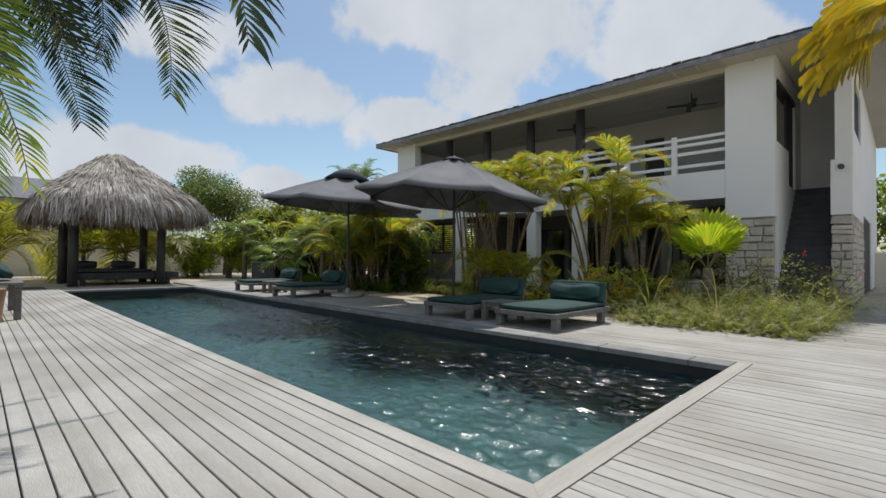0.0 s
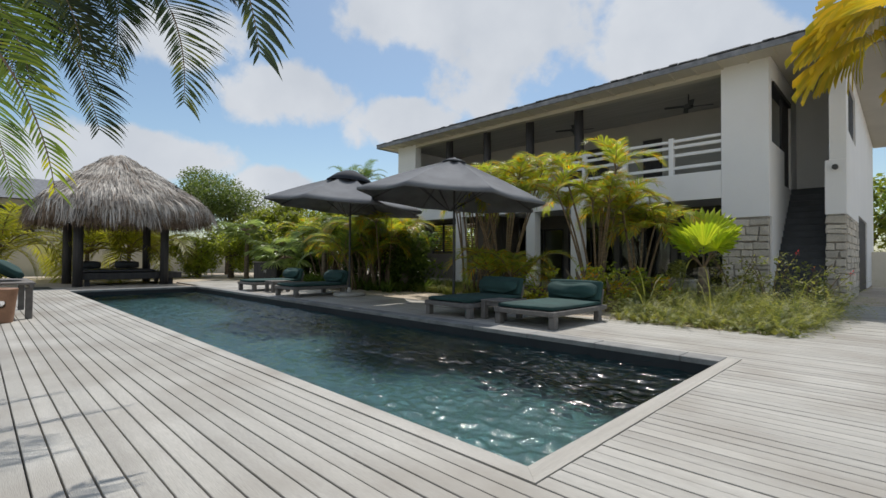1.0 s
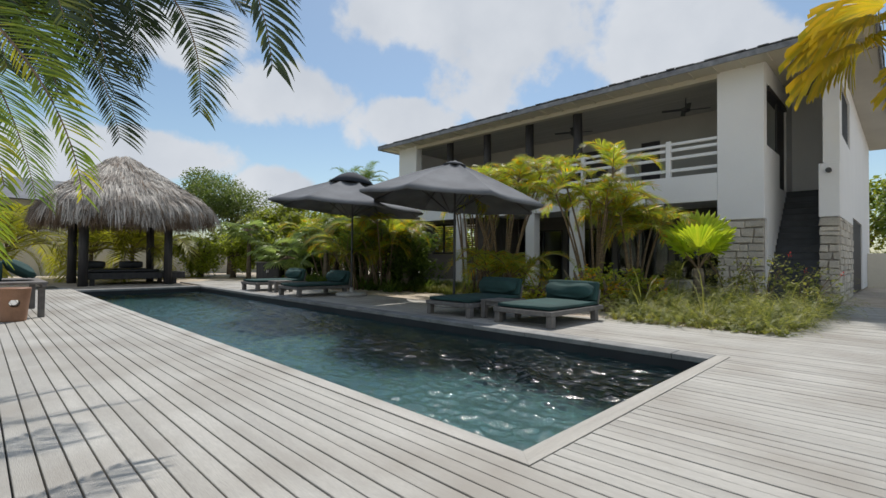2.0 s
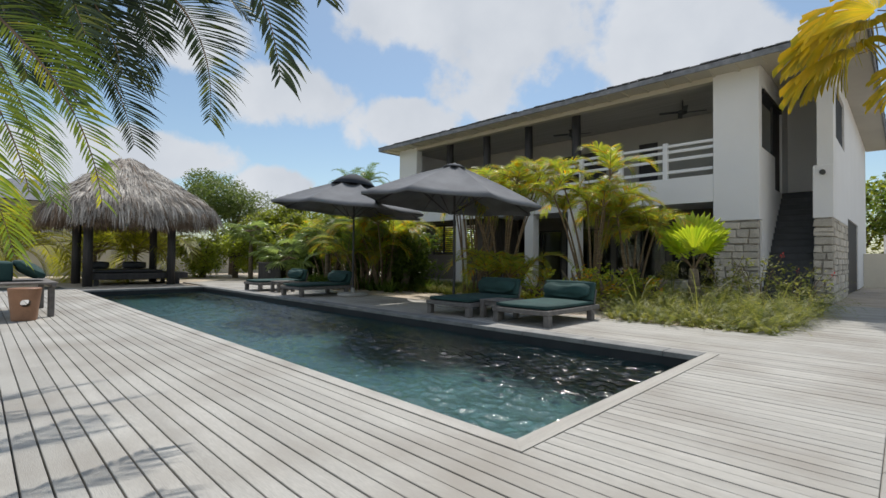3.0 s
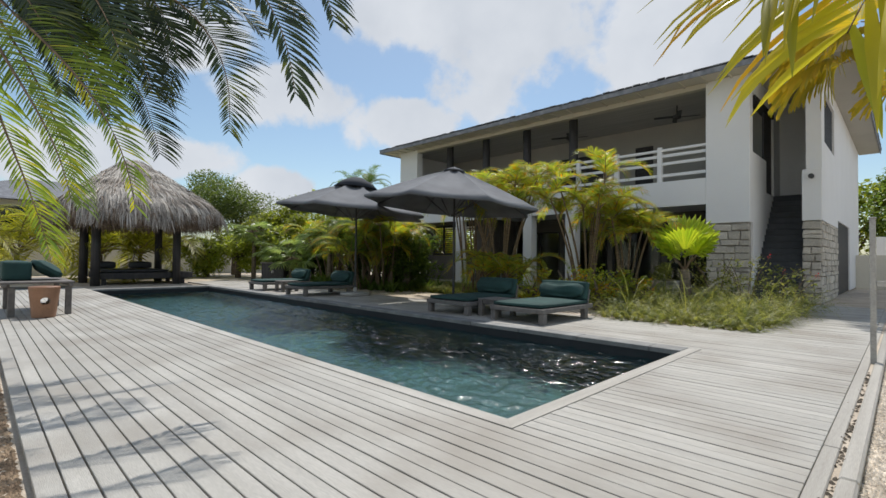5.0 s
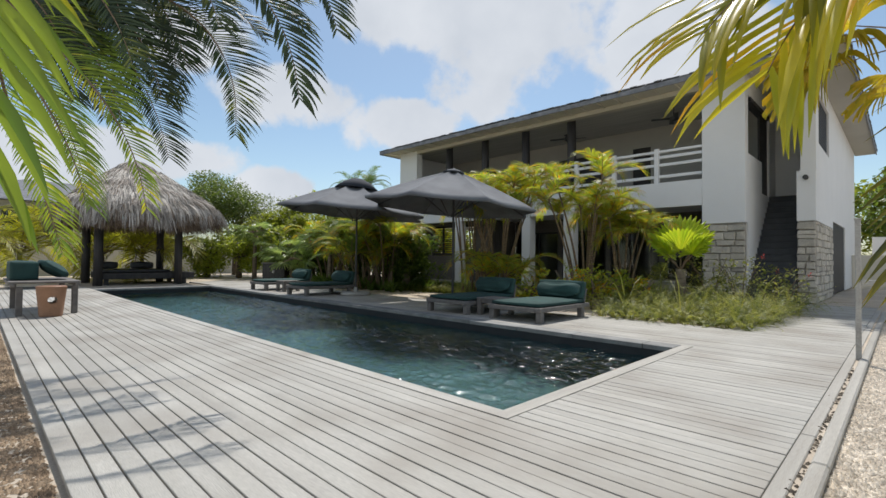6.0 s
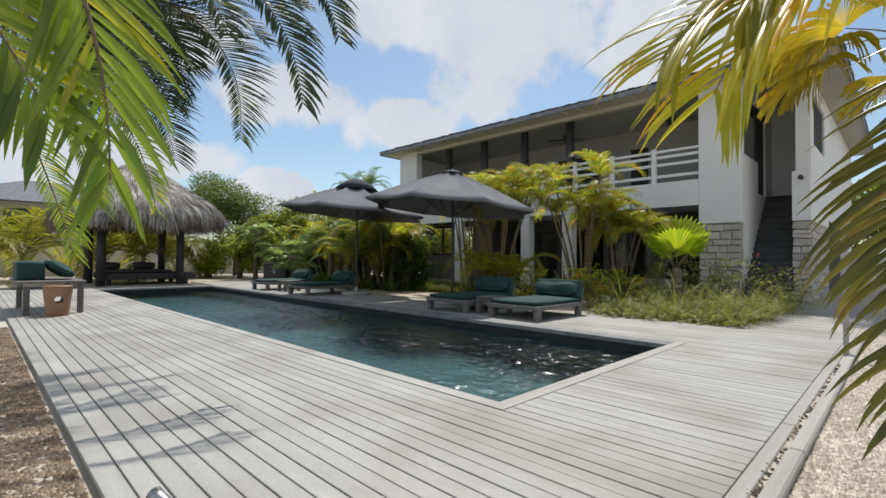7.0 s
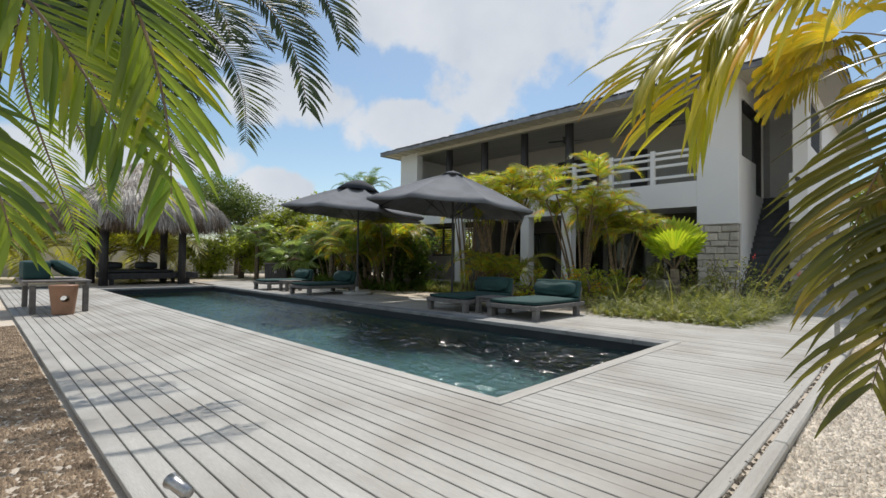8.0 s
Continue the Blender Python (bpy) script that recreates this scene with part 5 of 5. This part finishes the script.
def fern_fronds(name, count, area, length, seed, label, pairs=16, leaf=0.075):
    """Feathery fronds that rise, arch over and trail, each with leaflets along both sides."""
    rnd = random.Random(seed)
    verts, faces = [], []
    for _ in range(count):
        x, y, k = area(rnd)
        a = rnd.uniform(0, 6.283)
        out = Vector((math.cos(a), math.sin(a), 0))
        side = out.cross(Vector((0, 0, 1)))
        p = Vector((x, y, -0.04))
        d = (Vector((0, 0, 1)) + out * rnd.uniform(0.15, 0.9)).normalized()
        ln = length * k * rnd.uniform(0.5, 1.3)
        bend = rnd.uniform(0.05, 0.15)
        for j in range(pairs):
            q = j / pairs
            p = p + d * ln / pairs
            d = (d + Vector((0, 0, -bend * (0.5 + q))) + out * 0.02).normalized()
            if q < 0.15:
                continue
            s = leaf * (1.15 - 0.75 * q) * rnd.uniform(0.7, 1.2)
            for hand in (-1, 1):
                g = (side * hand + d * 0.55 + Vector((0, 0, rnd.uniform(-0.35, 0.25)))).normalized()
                w = d * s * 0.13
                i = len(verts)
                verts += [p - w, p + w, p + g * s * 0.6 + w * 0.9, p + g * s]
                faces += [(i, i + 1, i + 2), (i, i + 2, i + 3)]
    me = bpy.data.meshes.new(name)
    me.from_pydata(verts, [], faces)
    me.materials.append(L_GRASS)
    return tagged(new(name, me), label, "plants", "", "stuff")


fern_fronds("fern_fronds", 2300, fern_area, 1.08, 92, "feathery fern fronds trailing over the bed's edge", 24, 0.062)


def spray_area(rnd):
    y = rnd.uniform(6.3, 10.0)
    return rnd.uniform(-2.4, 0.35), y, 1.0


bed_of("fern_sprays", 16, spray_area, 1.15, 93, "tall arching olive sprays rising from the fern bed", L_GRASS, 0.007, 9)


def lawn_area(rnd):
    return rnd.uniform(-12.5, -3.0), rnd.uniform(7.8, 11.6), 0.6


bed_of("grass_bed", 700, lawn_area, 0.5, 95, "straggly green grass under the palms", L_GRASS)


def strip_area(rnd):
    return rnd.uniform(-19.0, -9.5), rnd.uniform(7.0, 9.5), 0.8


bed_of("undergrowth", 320, strip_area, 0.6, 99, "dark undergrowth beneath the palm thicket", L_DEEP, 0.02)

for k, (x, y, h) in enumerate(((-0.55, 9.2, 1.5), (-0.1, 9.6, 1.2), (-1.2, 9.4, 1.3), (0.2, 8.8, 0.9))):
    rb = random.Random(110 + k)
    fl = thing("flowering_shrub", (x, y, -0.05), "leggy shrub with arching stems and red flowers", "shrub", "red-flowered shrubs")
    for j in range(5):
        a = rb.uniform(0, 6.28)
        tip = Vector((math.cos(a) * 0.5, math.sin(a) * 0.5, h * rb.uniform(0.7, 1.0)))
        st = part("stem", tube(bmesh.new(), [(0, 0, 0), tip * 0.5 + Vector((0, 0, h * 0.15)), tip], [0.012, 0.008, 0.004], 6), CANE, fl)
        part("leaves", crown_mesh("leaves", (0.26, 0.26, 0.42), 55, 0.08, 120 + j, L_GRASS, 6), None, st, at=pose(tip.x * 0.6, tip.y * 0.6, tip.z * 0.7))
        if j < 1:
            part("flower", crown_mesh("flower", (0.035, 0.035, 0.07), 12, 0.035, 130 + j, RED, 3), None, st, "small red flower head", at=pose(*tip))

# ---- near palms that reach over the deck ----
def aimed(parent, mesh, foot, yaw, tilt, roll=0, scale=1.0):
    m = pose(*foot, 0, 0, yaw) @ pose(0, 0, 0, 0, tilt, 0) @ pose(0, 0, 0, roll, 0, 0) @ Matrix.Scale(scale, 4)
    ob = part("frond", mesh, None, parent)
    ob.matrix_basis = parent.matrix_basis.inverted() @ m
    return ob


def fronds_of(parent, crown, rows, stem, face=(0, 0, 1), stalk=0.02, inner=1.0):
    """Arching leaves from one crown: three further curve points each, then leaflet pairs, length, width, droop, sweep and leaf material."""
    for k, (b, c, d, pairs, leaf, width, hang, sweep, material) in enumerate(rows):
        foot = Vector(crown) + Vector((0.02 * math.cos(k), 0.02 * math.sin(k), -0.01 * k))
        me = arched_frond("frond", (foot, b, c, d), pairs, leaf, width, 300 + 7 * k, material, stem, hang, sweep, 0.12, stalk, face, inner)
        world_part("frond", me, None, parent)


lp = thing("overhanging_palm", (-3.95, -3.0, -0.05), "green feather palm whose fronds hang over the deck", "palm tree")
CROWN = (-3.85, -2.6, 3.6)
part("trunk", tube(bmesh.new(), [(0, 0, -0.05), (0.0, 0.1, 1.6), (0.1, 0.4, 3.66)], [0.11, 0.085, 0.07], 10), BARK, lp, "", True)
# L_SHADE fronds have their shade in the leaf colour; L_GREEN, L_LIME are lighter
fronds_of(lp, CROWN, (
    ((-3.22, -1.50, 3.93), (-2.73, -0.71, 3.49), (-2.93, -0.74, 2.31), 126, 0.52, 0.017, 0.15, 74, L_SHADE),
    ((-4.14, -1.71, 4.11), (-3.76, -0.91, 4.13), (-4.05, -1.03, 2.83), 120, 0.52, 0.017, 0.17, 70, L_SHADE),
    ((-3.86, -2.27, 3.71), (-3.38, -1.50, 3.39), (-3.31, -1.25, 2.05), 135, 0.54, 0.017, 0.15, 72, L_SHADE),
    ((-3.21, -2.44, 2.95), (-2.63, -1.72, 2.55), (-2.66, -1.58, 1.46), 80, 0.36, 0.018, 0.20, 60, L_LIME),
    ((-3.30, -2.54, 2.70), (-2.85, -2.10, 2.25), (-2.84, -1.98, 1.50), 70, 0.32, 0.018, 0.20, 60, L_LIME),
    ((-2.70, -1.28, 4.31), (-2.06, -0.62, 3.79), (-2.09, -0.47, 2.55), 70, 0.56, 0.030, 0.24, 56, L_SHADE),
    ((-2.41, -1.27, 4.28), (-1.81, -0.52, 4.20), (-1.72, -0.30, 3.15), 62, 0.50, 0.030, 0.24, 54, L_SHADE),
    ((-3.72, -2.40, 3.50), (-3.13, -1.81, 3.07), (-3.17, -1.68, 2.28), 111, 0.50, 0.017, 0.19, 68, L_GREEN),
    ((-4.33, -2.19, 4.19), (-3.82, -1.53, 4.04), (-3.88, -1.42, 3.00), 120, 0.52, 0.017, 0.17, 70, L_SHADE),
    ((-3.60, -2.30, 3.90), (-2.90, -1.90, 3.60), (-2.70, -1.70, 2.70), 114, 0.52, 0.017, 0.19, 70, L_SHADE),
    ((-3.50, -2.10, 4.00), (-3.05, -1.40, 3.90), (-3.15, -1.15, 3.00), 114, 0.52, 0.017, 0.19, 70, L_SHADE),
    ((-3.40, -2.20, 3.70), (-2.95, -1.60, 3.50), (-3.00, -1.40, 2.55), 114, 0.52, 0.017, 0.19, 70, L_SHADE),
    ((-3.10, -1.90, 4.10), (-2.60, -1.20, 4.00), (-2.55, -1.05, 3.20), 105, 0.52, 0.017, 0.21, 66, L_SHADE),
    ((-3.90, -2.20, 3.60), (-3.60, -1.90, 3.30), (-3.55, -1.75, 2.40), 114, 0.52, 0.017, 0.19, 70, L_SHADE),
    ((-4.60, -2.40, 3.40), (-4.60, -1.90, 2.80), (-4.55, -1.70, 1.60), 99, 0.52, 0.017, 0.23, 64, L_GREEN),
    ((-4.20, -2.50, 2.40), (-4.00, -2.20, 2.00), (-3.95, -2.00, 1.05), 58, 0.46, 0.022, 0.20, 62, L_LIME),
    # next three: high fronds added above the view to widen the deck's shadow
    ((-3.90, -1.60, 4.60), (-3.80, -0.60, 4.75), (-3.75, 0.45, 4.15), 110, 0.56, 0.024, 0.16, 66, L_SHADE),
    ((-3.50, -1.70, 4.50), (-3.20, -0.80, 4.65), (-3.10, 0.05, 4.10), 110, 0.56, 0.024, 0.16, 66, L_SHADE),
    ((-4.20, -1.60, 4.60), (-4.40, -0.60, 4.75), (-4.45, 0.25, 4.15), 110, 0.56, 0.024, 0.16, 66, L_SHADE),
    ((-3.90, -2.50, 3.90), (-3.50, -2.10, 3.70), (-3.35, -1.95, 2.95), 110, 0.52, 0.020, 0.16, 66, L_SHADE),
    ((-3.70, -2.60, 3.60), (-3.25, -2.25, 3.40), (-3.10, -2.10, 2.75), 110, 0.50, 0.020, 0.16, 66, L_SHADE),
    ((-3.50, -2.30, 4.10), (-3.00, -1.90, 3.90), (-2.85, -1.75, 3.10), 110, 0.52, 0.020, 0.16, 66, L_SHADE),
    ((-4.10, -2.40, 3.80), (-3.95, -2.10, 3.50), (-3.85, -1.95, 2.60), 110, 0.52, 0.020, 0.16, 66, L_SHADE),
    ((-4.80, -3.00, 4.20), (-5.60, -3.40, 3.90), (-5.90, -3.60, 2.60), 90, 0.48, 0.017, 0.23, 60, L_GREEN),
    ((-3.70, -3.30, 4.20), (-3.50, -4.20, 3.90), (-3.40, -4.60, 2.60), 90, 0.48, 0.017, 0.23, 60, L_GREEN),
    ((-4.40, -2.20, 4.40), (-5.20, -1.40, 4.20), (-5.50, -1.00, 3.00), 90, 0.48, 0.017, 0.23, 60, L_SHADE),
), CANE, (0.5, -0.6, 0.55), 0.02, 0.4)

yp = palm("yellow_fan_palm", (2.77, 11.6, -0.05), 5.2, 5, [fan_mesh("fan_leaf", 0.8, 50, 230, 19, L_YELLOW, CANE, 0.9, 0.35, 0.15)], "tall fan palm with yellowed hanging leaves", 141, thick=0.12, scale=1.1, low=0, high=75)
FANY = fan_mesh("fan_leaf", 1.05, 66, 200, 20, L_YELLOW, CANE, 0.9, 0.42, 0.14)
for leaf_foot, yaw, tilt, roll, sc in (((2.0, 11.13, 5.66), 205, 14, 0, 1.35), ((2.14, 11.05, 5.9), 226, -4, 14, 1.4), ((2.2, 11.0, 5.8), 214, 4, -10, 1.45)):
    aimed(yp, FANY, leaf_foot, yaw, tilt, roll, sc)

rp = thing("close_palm", (2.93, -0.96, -0.05), "young palm with long yellow-green fronds beside the gravel", "palm tree")
part("trunk", tube(bmesh.new(), [(0, 0, -0.05), (0, 0, 0.7), (0, -0.05, 1.55)], [0.07, 0.055, 0.04], 10), BARK, rp, "", True)
fronds_of(rp, (2.93, -1.01, 1.5), (
    ((2.20, -1.45, 1.88), (1.93, -1.57, 1.68), (1.82, -1.60, 1.40), 34, 0.36, 0.021, 0.34, 52, L_OCHRE),
    ((2.15, -1.35, 1.86), (1.84, -1.54, 1.70), (1.72, -1.62, 1.50), 30, 0.33, 0.020, 0.34, 52, L_OCHRE),
    ((2.25, -1.35, 1.95), (1.98, -1.50, 1.80), (1.86, -1.58, 1.56), 32, 0.33, 0.020, 0.32, 52, L_OLIVE),
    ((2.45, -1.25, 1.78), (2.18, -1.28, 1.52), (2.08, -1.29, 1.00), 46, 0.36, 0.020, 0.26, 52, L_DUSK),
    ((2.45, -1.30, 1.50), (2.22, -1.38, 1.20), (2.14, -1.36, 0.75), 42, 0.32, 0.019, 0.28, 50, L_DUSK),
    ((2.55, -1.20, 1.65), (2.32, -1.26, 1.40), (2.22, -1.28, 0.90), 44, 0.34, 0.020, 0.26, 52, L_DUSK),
    ((2.60, -1.10, 1.30), (2.32, -1.20, 0.95), (2.20, -1.25, 0.42), 26, 0.26, 0.012, 0.32, 46, L_OCHRE),
    ((2.80, -0.50, 2.00), (2.60, 0.00, 1.90), (2.50, 0.30, 1.30), 40, 0.40, 0.028, 0.26, 50, L_OLIVE),
    ((3.30, -0.70, 2.00), (3.80, -0.40, 1.90), (4.00, -0.20, 1.20), 40, 0.40, 0.028, 0.26, 50, L_OLIVE),
    ((3.10, -1.50, 2.00), (3.30, -2.00, 1.90), (3.40, -2.20, 1.20), 40, 0.40, 0.028, 0.26, 50, L_OLIVE),
), CANE, (0.3, -0.4, 0.85), 0.009)

qp = thing("close_palm", (0.72, -3.26, -0.05), "young palm with arching bright fronds beside the leaf litter", "palm tree")
part("trunk", tube(bmesh.new(), [(0, 0, -0.05), (0, 0, 0.7), (0, 0.02, 1.9)], [0.07, 0.055, 0.04], 10), BARK, qp, "", True)
fronds_of(qp, (0.72, -3.24, 1.85), (
    ((1.30, -2.80, 1.72), (1.52, -2.63, 1.48), (1.50, -2.62, 1.12), 60, 0.17, 0.011, 0.16, 40, L_LIME),
    ((1.16, -2.92, 1.62), (1.41, -2.76, 1.42), (1.48, -2.67, 1.18), 56, 0.17, 0.011, 0.16, 40, L_LIME),
    ((1.12, -2.98, 1.46), (1.30, -2.82, 1.32), (1.36, -2.77, 1.06), 50, 0.16, 0.011, 0.18, 40, L_LIME),
    ((1.00, -3.00, 1.55), (1.18, -2.86, 1.34), (1.22, -2.83, 0.95), 54, 0.18, 0.013, 0.16, 54, L_GREEN),
    ((0.40, -3.60, 2.30), (0.00, -4.00, 2.20), (-0.20, -4.20, 1.50), 40, 0.38, 0.026, 0.24, 50, L_NEAR),
    ((0.90, -3.70, 2.30), (1.10, -4.20, 2.20), (1.20, -4.40, 1.50), 40, 0.38, 0.026, 0.24, 50, L_NEAR),
), CANE, (0.5, -0.5, 0.7), 0.008)

# ---- gravel and litter ----
def pebbles(name, count, area, material, seed, label, size=(0.008, 0.02), base=-0.048):
    rnd = random.Random(seed)
    verts, faces = [], []
    for _ in range(count):
        x, y = area(rnd)
        s = rnd.uniform(*size)
        i = len(verts)
        for q in ((1, 0, 0), (0, 1, 0), (-1, 0, 0), (0, -1, 0), (0, 0, 0.8)):
            verts.append((x + q[0] * s * rnd.uniform(0.6, 1.2), y + q[1] * s * rnd.uniform(0.6, 1.2), base + q[2] * s * rnd.uniform(0.6, 1.2)))
        faces += [(i, i + 1, i + 4), (i + 1, i + 2, i + 4), (i + 2, i + 3, i + 4), (i + 3, i, i + 4)]
    me = bpy.data.meshes.new(name)
    me.from_pydata(verts, [], faces)
    me.materials.append(material)
    return tagged(new(name, me), label, "gravel", "", "stuff")


pebbles("gravel", 52000, lambda r: (1.72 + 2.2 * r.random() ** 1.3, r.uniform(-2.2, 8.0)), GRAVEL, 151, "pale coral gravel beside the timber edging", (0.008, 0.024))
pebbles("leaf_litter", 30000, lambda r: (r.uniform(-7.5, 0.9), -2.34 - 1.8 * r.random() ** 1.3), LITTER, 152, "brown leaf litter and grit along the deck's edge", (0.008, 0.022))

edge = thing("timber_edging", (1.61, 4.0, -0.05), "weathered timber edging between deck and gravel", "edging", kind="structure")
for k in range(4):
    y0 = -2.6 + 3.6 * k
    world_part("edging_board", boxed(1.5305, 1.607, y0, y0 + 3.59, -0.05, -0.003, bevel=0.006), DECK_ACROSS, edge)
    world_part("edging_board", boxed(1.636, 1.715, y0 - 0.5, y0 + 3.09, -0.05, 0.008, bevel=0.012), DECK_ACROSS, edge)
world_part("edging_fill", boxed(1.606, 1.637, -2.6, 11.8, -0.05, -0.014), SAND, edge)
pebbles("edge_debris", 300, lambda r: (r.gauss(1.618, 0.017), r.choice((-1.6, -0.9, -0.3, 0.2, 0.9, 1.5, 2.4, 3.3)) + r.gauss(0, 0.22)), DEBRIS, 153, "dark leaf debris caught between the edging boards", (0.006, 0.02), -0.012)

# ---- deck boards ----
deck = thing("deck", (-6, -1.2, -0.05), "weathered silver-grey timber pool deck", "deck", kind="structure")
world_part("deck_bearers", boxed(-19.0, -0.2, DECK_Y0 + 0.01, -0.17, -0.049, -0.03), DARKWOOD, deck)
world_part("deck_bearers", boxed(0.17, DECK_X1 - 0.01, DECK_Y0 + 0.01, 12.6, -0.049, -0.03), DARKWOOD, deck)
world_part("deck_bearers", boxed(-19.0, 0.168, POOL_W + 0.29, 5.75, -0.049, -0.03), DARKWOOD, deck)


def board(x0, x1, y0, rnd, w=PITCH - 0.009, material=DECK):
    bm = boxed(x0 + 0.002, x1 - 0.002, y0, y0 + w, -0.029, rnd.uniform(-0.003, 0.001), bevel=0.0025)
    world_part("board", bm, material, deck)


def run(x0, x1, y0, rnd, longest=4.2):
    x = x0
    first = True
    while x < x1 - 0.01:
        ln = rnd.uniform(0.4, 1.0) * longest if first else longest
        first = False
        e = min(x1, x + ln)
        if x1 - e < 0.6:
            e = x1
        board(x, e, y0, rnd)
        x = e


rnd = random.Random(161)
y = -0.122 - PITCH
while y > DECK_Y0 - 0.05:
    run(-17.0, DECK_X1, y, rnd, 14.0)
    y -= PITCH
y = -0.122
while y < 12.4:
    if y < POOL_W + 0.27:
        run(0.128, DECK_X1, y, rnd)
    elif y < 5.65:
        run(-19.0, DECK_X1, y, rnd, 9.0)
    else:
        run(0.0, DECK_X1, y, rnd)
    y += PITCH
# border boards, mitred at the corner
bm = bmesh.new()
for z in (-0.06, 0.002):
    [bm.verts.new(v) for v in ((-17.0, -0.119, z), (0.123, -0.119, z), (0.0, 0.0, z), (-17.0, 0.0, z))]
bm.verts.ensure_lookup_table()
v = bm.verts
for f in ((3, 2, 1, 0), (4, 5, 6, 7), (0, 1, 5, 4), (1, 2, 6, 5), (2, 3, 7, 6), (3, 0, 4, 7)):
    bm.faces.new([v[i] for i in f])
world_part("border_board", bm, DECK, deck)
bm = bmesh.new()
for z in (-0.06, 0.002):
    [bm.verts.new(v) for v in ((0.001, -0.0, z), (0.124, -0.119, z), (0.124, POOL_W + 0.26, z), (0.001, POOL_W + 0.26, z))]
bm.verts.ensure_lookup_table()
v = bm.verts
for f in ((3, 2, 1, 0), (4, 5, 6, 7), (0, 1, 5, 4), (1, 2, 6, 5), (2, 3, 7, 6), (3, 0, 4, 7)):
    bm.faces.new([v[i] for i in f])
world_part("border_board", bm, DECK_ACROSS, deck)

# ---- stones of the house's foot ----
def stones(parent, u0, u1, z0, z1, place, seed, thick=0.06):
    """Rough coursed stones over a rectangle; place maps (u, z, out) to the world."""
    rnd = random.Random(seed)
    z = z0
    while z < z1 - 0.05:
        h = min(rnd.uniform(0.11, 0.24), z1 - z)
        u = u0
        while u < u1 - 0.02:
            w = rnd.uniform(0.14, 0.46)
            e = u1 if u1 - (u + w) < 0.14 else u + w
            o = thick + rnd.uniform(-0.012, 0.02)
            g = 0.012
            bm = bmesh.new()
            j = lambda: rnd.uniform(-0.018, 0.018)
            q = [(u + g + j(), z + g + j()), (e - g + j(), z + g + j()), (e - g + j(), z + h - g + j()), (u + g + j(), z + h - g + j())]
            back = [bm.verts.new(place(a, b, 0.0)) for a, b in q]
            ca, cb = sum(a for a, b in q) / 4, sum(b for a, b in q) / 4
            mid = [bm.verts.new(place(a, b, o * 0.75)) for a, b in q]
            front = [bm.verts.new(place(a + (ca - a) * 0.16, b + (cb - b) * 0.16, o + rnd.uniform(-0.008, 0.008))) for a, b in q]
            bm.faces.new(front)
            for r0, r1 in ((back, mid), (mid, front)):
                for k in range(4):
                    bm.faces.new((r0[k], r0[(k + 1) % 4], r1[(k + 1) % 4], r1[k]))
            bmesh.ops.recalc_face_normals(bm, faces=bm.faces)
            world_part("stone", bm, STONE, parent)
            u = e
        z += h


foot = [o for o in house.children if o.name.startswith("stone_backing")]
stones(foot[0], -2.17, -1.09, -0.03, 2.13, lambda u, z, o: (u, HY0 + 0.06 - o, z), 171)
stones(foot[1], -0.09, 0.33, -0.03, 2.17, lambda u, z, o: (u, 13.18 - o, z), 172)
stones(foot[2], 13.20, 17.18, -0.03, 2.17, lambda u, z, o: (0.29 + o * 0.7, u, z), 173)
